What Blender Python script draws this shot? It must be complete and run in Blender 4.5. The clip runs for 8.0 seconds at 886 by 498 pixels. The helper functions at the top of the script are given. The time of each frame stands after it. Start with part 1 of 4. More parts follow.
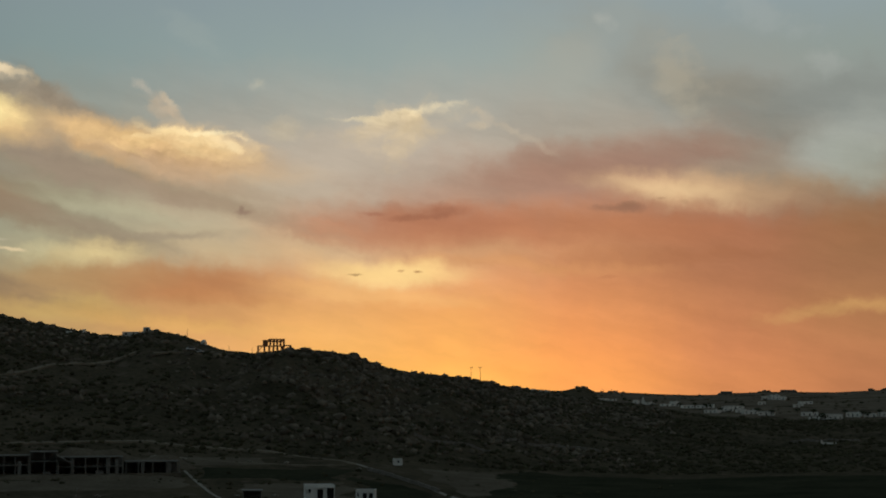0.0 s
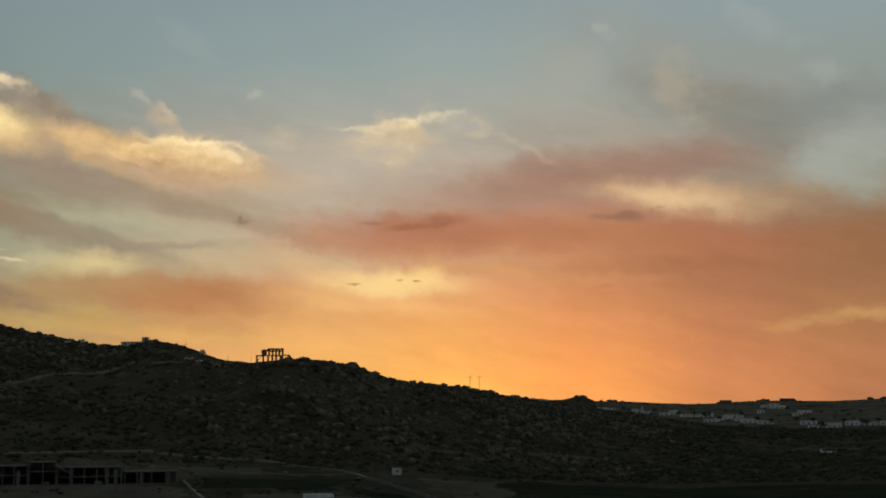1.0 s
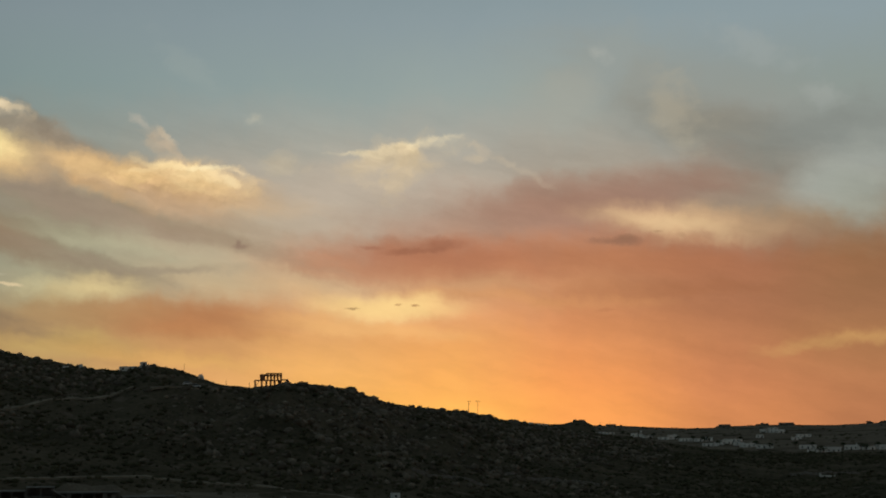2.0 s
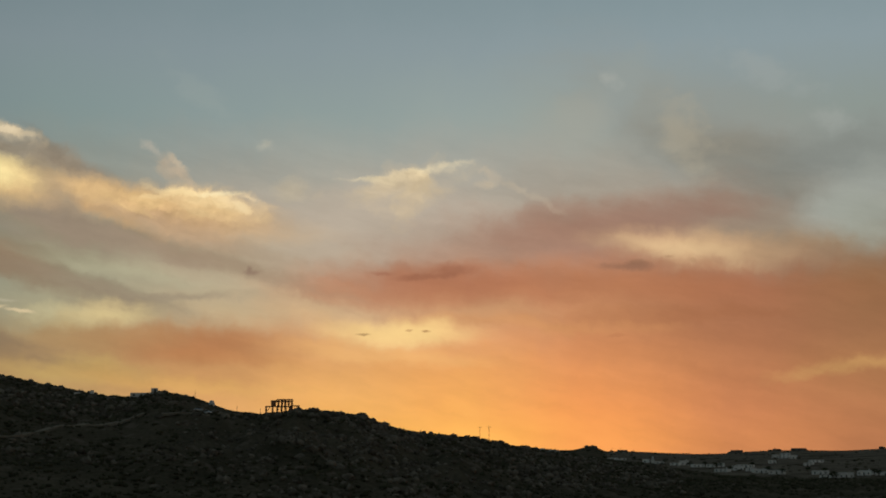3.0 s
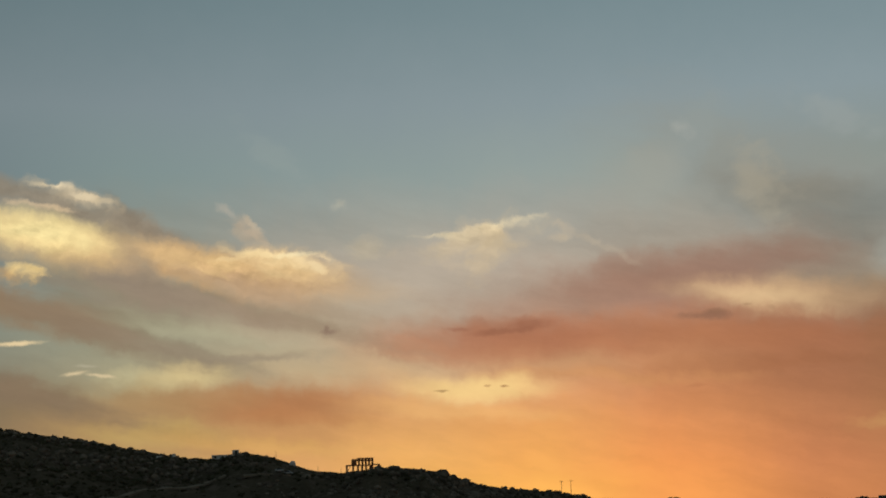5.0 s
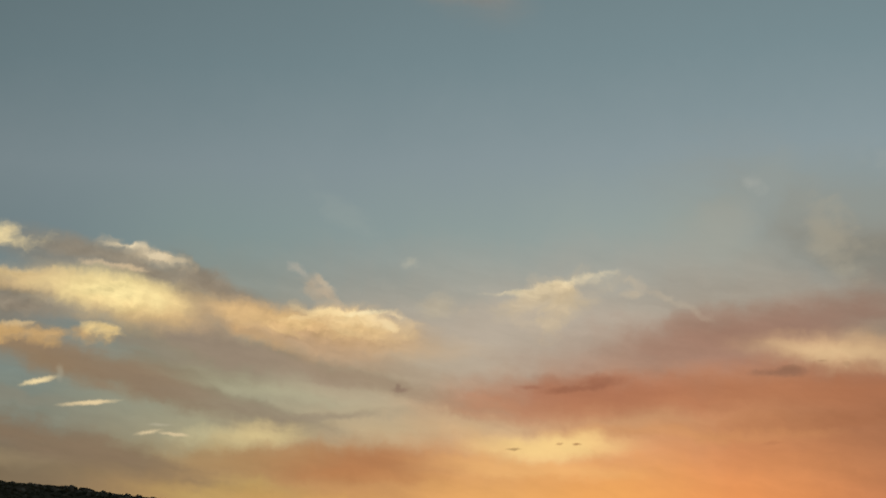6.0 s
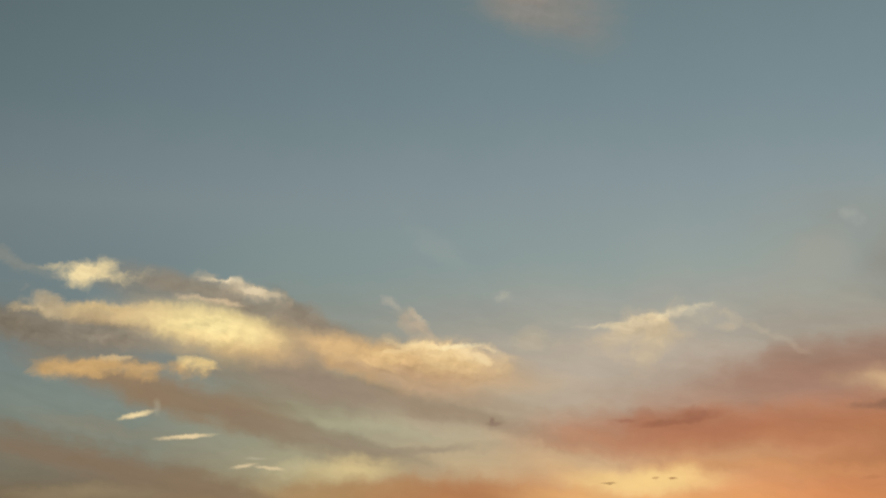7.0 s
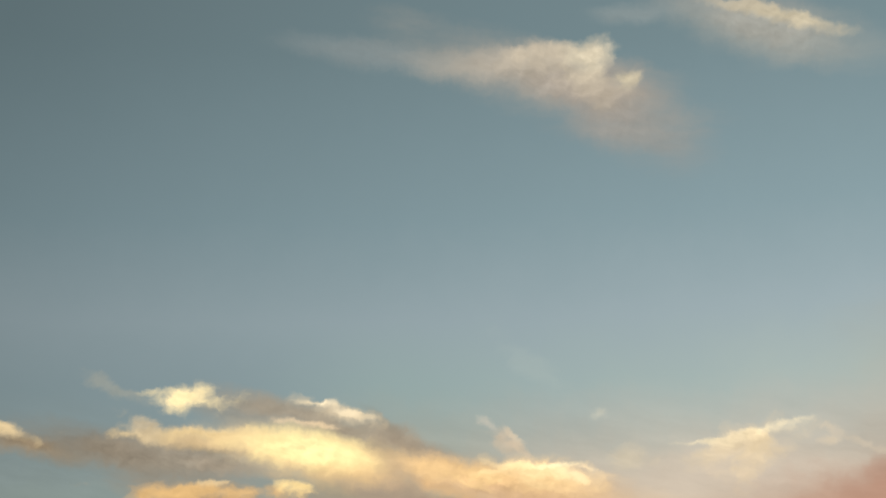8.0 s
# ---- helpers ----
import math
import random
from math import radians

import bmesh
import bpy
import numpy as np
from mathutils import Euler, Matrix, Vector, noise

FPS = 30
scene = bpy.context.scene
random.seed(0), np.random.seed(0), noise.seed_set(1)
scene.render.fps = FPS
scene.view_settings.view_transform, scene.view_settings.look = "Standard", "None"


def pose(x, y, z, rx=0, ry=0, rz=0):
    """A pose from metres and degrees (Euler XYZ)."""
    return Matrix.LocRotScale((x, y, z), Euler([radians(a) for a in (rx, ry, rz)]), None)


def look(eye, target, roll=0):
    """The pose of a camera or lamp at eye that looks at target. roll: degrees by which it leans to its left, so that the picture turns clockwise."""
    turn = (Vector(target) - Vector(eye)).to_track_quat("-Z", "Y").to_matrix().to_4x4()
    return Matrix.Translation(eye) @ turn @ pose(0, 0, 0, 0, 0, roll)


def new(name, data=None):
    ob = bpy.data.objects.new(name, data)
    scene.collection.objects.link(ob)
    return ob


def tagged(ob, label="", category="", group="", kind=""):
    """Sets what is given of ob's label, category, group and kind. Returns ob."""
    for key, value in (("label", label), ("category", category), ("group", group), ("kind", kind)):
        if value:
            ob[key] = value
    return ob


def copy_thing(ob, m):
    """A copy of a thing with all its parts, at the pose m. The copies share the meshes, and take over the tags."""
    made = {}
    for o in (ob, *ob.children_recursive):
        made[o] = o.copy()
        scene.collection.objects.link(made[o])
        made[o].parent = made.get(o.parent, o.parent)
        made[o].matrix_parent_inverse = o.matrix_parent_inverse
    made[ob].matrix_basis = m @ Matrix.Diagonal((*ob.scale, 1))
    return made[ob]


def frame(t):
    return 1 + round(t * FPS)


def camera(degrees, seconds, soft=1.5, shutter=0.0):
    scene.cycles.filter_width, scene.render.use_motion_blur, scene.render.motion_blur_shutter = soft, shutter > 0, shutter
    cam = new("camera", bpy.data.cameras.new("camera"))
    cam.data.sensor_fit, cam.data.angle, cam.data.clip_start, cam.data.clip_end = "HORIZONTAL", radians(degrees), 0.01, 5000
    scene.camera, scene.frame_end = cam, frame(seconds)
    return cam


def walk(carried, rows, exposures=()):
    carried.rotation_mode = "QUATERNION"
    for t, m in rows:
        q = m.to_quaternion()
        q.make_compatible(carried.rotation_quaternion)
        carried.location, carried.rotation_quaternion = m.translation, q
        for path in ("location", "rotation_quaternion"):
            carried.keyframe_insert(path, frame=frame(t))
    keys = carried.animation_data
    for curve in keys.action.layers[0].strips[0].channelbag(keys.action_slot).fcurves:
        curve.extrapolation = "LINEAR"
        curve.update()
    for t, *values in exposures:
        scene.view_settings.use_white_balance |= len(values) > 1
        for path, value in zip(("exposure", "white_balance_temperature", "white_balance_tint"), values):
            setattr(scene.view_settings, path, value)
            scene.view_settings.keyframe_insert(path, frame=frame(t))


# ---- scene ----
EYE_Z = 45.0
cam = camera(30.26, 8.0, soft=1.9)
# seconds, yaw, pitch, roll: held in the hand on the spot, following the sky upwards
TURNS = [
    (0.0, 0.000, 5.400, 0.000),
    (0.5, 0.002, 5.451, 0.090),
    (1.0, -0.035, 5.724, 0.112),
    (1.5, -0.150, 6.147, 0.183),
    (1.7, -0.149, 6.299, 0.180),
    (2.8, 0.265, 7.346, 0.248),
    (3.0, 0.305, 7.475, 0.250),
    (3.5, 0.464, 7.834, 0.340),
    (4.0, 0.608, 7.968, 0.437),
    (4.5, 1.463, 8.324, 0.978),
    (5.0, 3.150, 9.446, 1.526),
    (5.2, 3.736, 9.931, 1.483),
    (6.3, 6.372, 11.953, 1.276),
    (6.5, 6.936, 12.174, 1.180),
    (7.0, 8.906, 12.761, 1.070),
    (7.5, 10.842, 14.459, 1.132),
    (7.7, 11.476, 15.449, 1.294),
    (8.0, 12.376, 16.998, 1.521),
]
EXPOSURES = [(0.0, 0.0), (3.0, -0.08), (4.5, -0.12), (5.0, -0.12), (6.5, -0.1), (7.0, -0.1), (7.5, 0.05), (7.7, 0.18), (8.0, 0.35)]
walk(cam, [(t, pose(0, 0, EYE_Z, 90 + p, r, y)) for t, y, p, r in TURNS], EXPOSURES)

# ---- sky ----
SUN_AZ, SUN_EL = 1.3, 0.6
world = bpy.data.worlds.new("dusk_sky")
scene.world = world
world.use_nodes = True
wt = world.node_tree
wt.nodes.clear()


def lin(hexa):
    c = [int(hexa[i:i + 2], 16) / 255 for i in (0, 2, 4)]
    return tuple(v / 12.92 if v < 0.04045 else ((v + 0.055) / 1.055) ** 2.4 for v in c) + (1.0,)


def wnode(kind, **values):
    n = wt.nodes.new(kind)
    for key, value in values.items():
        setattr(n, key, value)
    return n


def wlink(a, b):
    wt.links.new(a, b)


def wmath(op, a, b=None, c=None):
    n = wnode("ShaderNodeMath", operation=op)
    for i, v in enumerate((a, b, c)):
        if v is None:
            continue
        if isinstance(v, (int, float)):
            n.inputs[i].default_value = v
        else:
            wlink(v, n.inputs[i])
    return n.outputs[0]


def wvec(op, a, b):
    n = wnode("ShaderNodeVectorMath", operation=op)
    for i, v in enumerate((a, b)):
        if isinstance(v, tuple):
            n.inputs[i].default_value = v
        else:
            wlink(v, n.inputs[i])
    return n.outputs[0]


def wnoise(vec, scale, detail=5.0, rough=0.55, size=(1, 1, 1), turn=0.0, shift=(0, 0, 0)):
    m = wnode("ShaderNodeMapping", vector_type="TEXTURE")
    m.inputs["Location"].default_value = shift
    m.inputs["Rotation"].default_value = (0, 0, radians(turn))
    m.inputs["Scale"].default_value = size
    wlink(vec, m.inputs[0])
    n = wnode("ShaderNodeTexNoise", noise_dimensions="2D")
    n.inputs["Scale"].default_value = scale
    n.inputs["Detail"].default_value = detail
    n.inputs["Roughness"].default_value = rough
    wlink(m.outputs[0], n.inputs["Vector"])
    return n


coords = wnode("ShaderNodeTexCoord")
sep = wnode("ShaderNodeSeparateXYZ")
wlink(coords.outputs["Generated"], sep.inputs[0])
azim = wmath("MULTIPLY", wmath("ARCTAN2", sep.outputs[0], sep.outputs[1]), 180 / math.pi)
elev = wmath("MULTIPLY", wmath("ARCSINE", sep.outputs[2]), 180 / math.pi)
comb = wnode("ShaderNodeCombineXYZ")
wlink(azim, comb.inputs[0])
wlink(elev, comb.inputs[1])
flat = comb.outputs[0]


def warped(vec, amount, scale, shift):
    n = wnoise(vec, scale, 4.0, 0.55, shift=shift)
    off = wvec("SUBTRACT", n.outputs["Color"], (0.5, 0.5, 0.5))
    return wvec("ADD", vec, wvec("MULTIPLY", off, (amount * 1.5, amount, 0.0)))


warps = {"plain": warped(flat, 0.10, 4.0, (5, 7, 0)), "fine": warped(warped(flat, 0.4, 1.0, (3, 8, 0)), 0.14, 5.0, (1, 2, 0)),
         "soft": warped(warped(flat, 0.9, 0.35, (9, 4, 0)), 0.35, 1.6, (6, 1, 0))}
fields = {}
for key, scale, detail, rough, size, turn in (("billow", 0.46, 5, 0.52, (3.2, 1, 1), -5), ("puff", 1.25, 4.5, 0.5, (1.5, 1, 1), 8),
                                              ("streak", 0.9, 5, 0.55, (7.0, 1, 1), -9)):
    n = wnoise(warps["fine"], scale, detail, rough, size, turn)
    m = wnode("ShaderNodeMapRange")
    m.inputs["From Min"].default_value, m.inputs["From Max"].default_value = 0.28, 0.72
    m.clamp = False
    wlink(n.outputs[0], m.inputs[0])
    fields[key] = m.outputs[0]

# the sky from the horizon up at eight bearings: grey blue in the clear, ochre and orange through the low cloud over the set sun
STEPS = (0.9, 1.9, 3.45, 4.4, 5.2, 6.2, 7.6, 9.2, 12.1)
UPPER = ((14.5, "8c9ca1"), (18, "7b9096"), (24, "6e8287"), (45, "687479"), (90, "626e74"))
BEARINGS = (
    (-20.0, "a89068 a89068 8f7c62 8a7a62 8c8674 929788 8f9c94 8c9a98 84969a"),
    (-13.5, "cca06a c6a06a be9868 b49a70 b4ac8c aeab90 a29a80 9c9c8e 8c9f9e"),
    (-8.0, "e4aa6c e0a86a ca9664 be9068 c4ae8a bcae92 b2a288 aaa496 90a1a0"),
    (-4.0, "f4b664 f0b266 e0a66a d4a072 ccaa84 bc9e84 bcac98 b0aa9c 92a2a0"),
    (0.0, "fcb85c f2ac5e e2a062 dca072 c89870 b88264 b29a88 b0a89a 96a4a1"),
    (5.0, "f29e58 ea9658 d88e5c ca865c c08660 b47c5e a88676 a49a8c 98a29c"),
    (10.0, "cc8456 c47e56 b07452 a66e50 a26c50 9e6a52 9e8872 9c9488 8e9690"),
    (14.5, "b07450 ae7450 a4724e 96684a 926648 906648 908470 929690 8c9792"),
)
soft_at = wnode("ShaderNodeSeparateXYZ")
wlink(warps["soft"], soft_at.inputs[0])
rise = wmath("DIVIDE", soft_at.outputs[1], 90.0)
clear = None
for k, (bearing, colours) in enumerate(BEARINGS):
    ramp = wnode("ShaderNodeValToRGB")
    ramp.color_ramp.interpolation = "LINEAR"
    wlink(rise, ramp.inputs[0])
    stops = list(zip(STEPS, colours.split())) + list(UPPER)
    while len(ramp.color_ramp.elements) < len(stops):
        ramp.color_ramp.elements.new(0.5)
    for step, (deg, colour) in zip(ramp.color_ramp.elements, stops):
        step.position, step.color = deg / 90, lin(colour)
    if clear is None:
        clear = ramp.outputs[0]
        continue
    turn = wnode("ShaderNodeMapRange", interpolation_type="SMOOTHSTEP")
    turn.inputs["From Min"].default_value, turn.inputs["From Max"].default_value = BEARINGS[k - 1][0], bearing
    wlink(soft_at.outputs[0], turn.inputs[0])
    x = wnode("ShaderNodeMix", data_type="RGBA")
    wlink(turn.outputs[0], x.inputs[0])
    wlink(clear, x.inputs[6])
    wlink(ramp.outputs[0], x.inputs[7])
    clear = x.outputs[2]
nishita = wnode("ShaderNodeTexSky", sky_type="NISHITA", sun_disc=False, sun_elevation=radians(2.0), sun_rotation=radians(SUN_AZ), altitude=60)
mixed = wnode("ShaderNodeMix", data_type="RGBA", blend_type="ADD")
mixed.inputs[0].default_value = 0.002
wlink(clear, mixed.inputs[6])
wlink(nishita.outputs[0], mixed.inputs[7])
# the sky dims away from the sunset
toward = wnode("ShaderNodeVectorMath", operation="DOT_PRODUCT")
wlink(coords.outputs["Generated"], toward.inputs[0])
toward.inputs[1].default_value = (math.sin(radians(12)), math.cos(radians(12)), 0.0)
fade = wnode("ShaderNodeMapRange")
fade.inputs["From Min"].default_value, fade.inputs["From Max"].default_value = 0.70, 0.99
fade.inputs["To Min"].default_value, fade.inputs["To Max"].default_value = 0.56, 1.05
wlink(toward.outputs["Value"], fade.inputs[0])
dimmed = wnode("ShaderNodeVectorMath", operation="SCALE")
wlink(mixed.outputs[2], dimmed.inputs[0])
wlink(fade.outputs[0], dimmed.inputs["Scale"])
sky = dimmed.outputs[0]
body = 0.0


def cloud(az, el, wide, high, tilt, colour, cover=1.0, soft=0.9, field="billow", rag=0.9, warp="soft", crisp=0.0):
    """One drift of cloud: centre and half sizes in degrees, laid over what lies behind it; rag is how torn its edge is; crisp sharpens its upper edge."""
    global sky, body
    m = wnode("ShaderNodeMapping", vector_type="TEXTURE")
    m.inputs["Location"].default_value = (az, el, 0)
    m.inputs["Rotation"].default_value = (0, 0, radians(tilt))
    m.inputs["Scale"].default_value = (wide, high, 1)
    # each drift waits for the one behind it, so that few values are held at once
    step = wnode("ShaderNodeVectorMath", operation="MULTIPLY_ADD")
    wlink(sky, step.inputs[0])
    step.inputs[1].default_value = (1e-7, 1e-7, 1e-7)
    wlink(warps[warp], step.inputs[2])
    wlink(step.outputs[0], m.inputs[0])
    ln = wnode("ShaderNodeVectorMath", operation="LENGTH")
    if crisp:
        cut = wnode("ShaderNodeSeparateXYZ")
        wlink(m.outputs[0], cut.inputs[0])
        join = wnode("ShaderNodeCombineXYZ")
        wlink(cut.outputs[0], join.inputs[0])
        wlink(wmath("MAXIMUM", wmath("MULTIPLY", cut.outputs[1], 1 + crisp), cut.outputs[1]), join.inputs[1])
        wlink(join.outputs[0], ln.inputs[0])
    else:
        wlink(m.outputs[0], ln.inputs[0])
    d = ln.outputs["Value"]
    edge = 1.15
    if field != "none":
        d = wmath("MULTIPLY_ADD", fields[field], -rag, d)
        edge -= rag * 0.5
    r = wnode("ShaderNodeMapRange", interpolation_type="SMOOTHSTEP")
    r.inputs["From Min"].default_value, r.inputs["From Max"].default_value = edge - soft, edge
    r.inputs["To Min"].default_value, r.inputs["To Max"].default_value = cover, 0.0
    wlink(d, r.inputs[0])
    if warp == "fine":
        body = wmath("MAXIMUM", body, r.outputs[0])
    x = wnode("ShaderNodeMix", data_type="RGBA")
    wlink(r.outputs[0], x.inputs[0])
    wlink(sky, x.inputs[6])
    x.inputs[7].default_value = lin(colour)
    sky = x.outputs[2]


# grey veils over the bank
cloud(9.46, 11.56, 7.08, 2.67, -20, '969a94', 0.5, 1.05, 'billow', 0.6, 'soft')
cloud(7.89, 11.42, 3.81, 1.87, -31, '969890', 0.7, 1.05, 'billow', 0.6, 'soft')
cloud(6.13, 12.81, 2.19, 0.80, 48, '98a09c', 0.7, 1.05, 'billow', 0.6, 'soft')
cloud(10.99, 9.97, 4.33, 1.60, -22, '8c877a', 0.8, 1.05, 'billow', 0.6, 'soft')
cloud(13.10, 10.47, 3.80, 1.33, 8, '868a84', 0.8, 1.05, 'billow', 0.6, 'soft')
cloud(13.63, 8.72, 2.43, 1.33, 28, 'a8aca2', 0.8, 1.05, 'billow', 0.6, 'soft')
cloud(10.19, 8.64, 3.24, 1.07, -17, '948878', 0.7, 1.05, 'billow', 0.6, 'soft')
cloud(4.32, 11.49, 1.63, 1.07, 39, 'a4a69c', 0.7, 1.05, 'billow', 0.6, 'soft')
cloud(14.55, 7.92, 1.62, 1.33, -2, 'a0a498', 0.7, 1.05, 'billow', 0.6, 'soft')
cloud(8.38, 11.31, 0.98, 1.87, 18, 'b4aa94', 0.45, 1.05, 'puff', 0.7, 'soft')
cloud(13.13, 11.70, 0.93, 0.48, -22, 'a8aca6', 0.4, 1.05, 'puff', 0.7, 'soft')
cloud(11.05, 13.42, 1.92, 0.69, -22, 'a4aaa6', 0.35, 1.05, 'puff', 0.7, 'soft')
cloud(5.83, 13.21, 0.49, 0.43, 18, 'b0b2aa', 0.45, 1.05, 'puff', 0.7, 'soft')
# pale haze in the middle
cloud(-4.46, 8.16, 4.85, 1.87, -5, 'bcae9c', 0.5, 1.05, 'billow', 0.4, 'soft')
cloud(-2.47, 8.77, 4.32, 1.33, 0, 'c0b2a0', 0.5, 1.05, 'billow', 0.4, 'soft')
cloud(-6.63, 7.74, 3.77, 1.07, -9, 'b8a890', 0.4, 1.05, 'billow', 0.4, 'soft')
# mauve and salmon bands, with light gaps between
cloud(5.88, 8.34, 6.74, 1.33, 7, '9c7866', 0.7, 1.05, 'billow', 0.6, 'soft')
cloud(3.11, 7.82, 5.92, 1.33, 4, 'a47e6a', 0.65, 1.05, 'billow', 0.6, 'soft')
cloud(4.30, 8.85, 3.24, 0.59, 11, 'a48876', 0.4, 1.05, 'billow', 0.6, 'soft')
cloud(7.85, 8.50, 3.24, 0.80, 9, '987868', 0.4, 1.05, 'billow', 0.6, 'soft')
cloud(8.42, 7.41, 4.04, 0.80, -4, 'dcb488', 0.8, 1.05, 'billow', 0.4, 'soft')
cloud(10.75, 7.27, 3.23, 0.80, -1, 'bc9a76', 0.5, 1.05, 'billow', 0.4, 'soft')
cloud(8.03, 7.36, 2.96, 0.48, -5, 'eccb9a', 0.45, 1.05, 'billow', 0.4, 'soft')
cloud(-0.68, 6.21, 6.98, 0.93, -2, 'b87858', 0.6, 1.05, 'billow', 0.4, 'soft')
cloud(0.72, 6.51, 4.03, 0.59, 2, 'b07458', 0.5, 1.05, 'billow', 0.4, 'soft')
cloud(6.26, 6.17, 8.05, 1.20, -3, 'b8764f', 0.5, 1.05, 'billow', 0.4, 'soft')
cloud(-3.65, 5.90, 3.49, 0.59, -6, 'be8462', 0.5, 1.05, 'billow', 0.4, 'soft')
cloud(7.22, 5.08, 6.70, 0.37, 1, 'a86c48', 0.35, 1.05, 'streak', 0.5, 'soft')
cloud(-2.65, 3.84, 5.35, 0.40, -4, 'f6be78', 0.5, 1.05, 'streak', 0.5, 'soft')
cloud(-4.44, 5.40, 3.75, 0.37, -18, 'd8b890', 0.4, 1.05, 'streak', 0.5, 'soft')
cloud(14.26, 3.34, 4.01, 0.37, 7, 'd0a064', 0.6, 1.05, 'streak', 0.5, 'soft')
cloud(3.29, 4.82, 4.82, 0.32, -2, 'd89a62', 0.4, 1.05, 'streak', 0.5, 'soft')
cloud(-3.64, 4.92, 3.21, 0.53, -14, 'e4bc8a', 0.5, 1.05, 'billow', 0.25, 'soft')
cloud(-1.86, 4.53, 3.48, 0.59, -3, 'ffd890', 0.85, 1.05, 'billow', 0.25, 'soft')
# low drifts: rust bands, pale slits
cloud(-8.92, 4.18, 4.81, 0.85, -3, 'b4784e', 0.7, 1.05, 'billow', 0.4, 'soft')
cloud(-12.37, 4.33, 4.01, 0.67, 3, 'b08a5e', 0.5, 1.05, 'billow', 0.4, 'soft')
cloud(-7.17, 3.61, 3.21, 0.37, -6, 'c88a58', 0.4, 1.05, 'billow', 0.4, 'soft')
cloud(-13.66, 3.25, 3.74, 0.59, -3, 'c8ac68', 0.5, 1.05, 'billow', 0.4, 'soft')
cloud(-8.51, 2.63, 4.81, 0.37, -4, 'e8b468', 0.5, 1.05, 'streak', 0.5, 'soft')
cloud(-10.44, 3.00, 4.27, 0.32, -5, 'c89a5c', 0.3, 1.05, 'streak', 0.5, 'soft')
cloud(-12.01, 5.21, 2.41, 0.64, 5, 'dcc48c', 0.75, 1.05, 'billow', 0.4, 'soft')
cloud(-11.82, 5.31, 1.34, 0.37, 1, 'e6d09a', 0.5, 1.05, 'billow', 0.4, 'soft')
cloud(-14.08, 5.26, 1.07, 0.27, 1, 'ccc094', 0.5, 1.05, 'billow', 0.4, 'soft')
# grey-brown streaks sweeping down
cloud(-10.52, 7.66, 6.73, 0.48, -15, '94826c', 0.6, 1.05, 'streak', 0.5, 'soft')
cloud(-13.58, 8.15, 4.31, 0.59, -12, '93846a', 0.6, 1.05, 'streak', 0.5, 'soft')
cloud(-14.12, 7.08, 3.49, 0.59, -27, '8a7c66', 0.7, 1.05, 'streak', 0.5, 'soft')
cloud(-12.41, 6.26, 3.49, 0.37, -17, '968c74', 0.5, 1.05, 'streak', 0.5, 'soft')
cloud(-8.95, 5.84, 3.22, 0.21, 3, 'a09078', 0.4, 1.05, 'streak', 0.5, 'soft')
cloud(-8.96, 7.11, 5.91, 0.43, -13, 'a89078', 0.5, 1.05, 'streak', 0.5, 'soft')
cloud(-11.46, 6.67, 5.37, 0.37, -9, 'bcb898', 0.4, 1.05, 'streak', 0.5, 'soft')
cloud(-7.21, 7.34, 4.30, 0.32, -13, 'b09a82', 0.4, 1.05, 'streak', 0.5, 'soft')
cloud(-21.18, 5.40, 7.50, 0.91, -14, '86715b', 0.8, 1.05, 'streak', 0.5, 'soft')
cloud(-18.17, 4.87, 5.89, 0.64, -12, '8c775f', 0.75, 1.05, 'streak', 0.5, 'soft')
cloud(-20.85, 6.67, 3.22, 0.32, -10, '938c7a', 0.5, 1.05, 'streak', 0.5, 'soft')
cloud(-21.14, 4.31, 3.21, 0.53, 0, 'a59170', 0.5, 1.05, 'streak', 0.5, 'soft')
cloud(-18.62, 7.89, 5.12, 0.91, -16, '977e61', 0.95, 1.05, 'streak', 0.45, 'soft')
cloud(-15.33, 6.88, 5.37, 0.85, -20, '927d66', 0.9, 1.05, 'streak', 0.45, 'soft')
cloud(-12.01, 5.94, 4.29, 0.53, -15, '988873', 0.65, 1.05, 'streak', 0.45, 'soft')
cloud(-9.46, 5.75, 3.22, 0.19, 1, '998a78', 0.35, 1.05, 'streak', 0.45, 'soft')
cloud(-13.98, 8.62, 4.59, 0.91, -24, '9c8c7a', 0.85, 1.05, 'streak', 0.45, 'soft')
cloud(-15.74, 8.33, 3.24, 0.32, -20, '938674', 0.5, 1.05, 'streak', 0.45, 'soft')
cloud(-11.22, 7.53, 4.04, 0.48, -16, 'a5917c', 0.5, 1.05, 'streak', 0.45, 'soft')
# golden cloud chain: grey bodies
cloud(-26.25, 10.20, 2.94, 0.53, -13, '8f7b60', 0.9, 1.05, 'billow', 0.5, 'fine')
cloud(-23.20, 9.95, 5.14, 0.92, -10, '7f715e', 0.9, 1.05, 'billow', 0.5, 'fine')
cloud(-20.76, 9.78, 4.16, 1.06, -3, '8e8474', 0.95, 1.05, 'billow', 0.5, 'fine')
cloud(-19.28, 11.49, 2.21, 0.84, -14, '918878', 0.6, 1.05, 'billow', 0.5, 'fine')
cloud(-15.77, 10.86, 3.93, 0.72, -17, '9b8a73', 0.8, 1.05, 'billow', 0.5, 'fine')
cloud(-13.00, 10.19, 2.69, 0.53, -26, '978570', 0.7, 1.05, 'billow', 0.5, 'fine')
cloud(-13.79, 10.68, 1.72, 0.29, -40, '887c6b', 0.5, 1.05, 'billow', 0.5, 'fine')
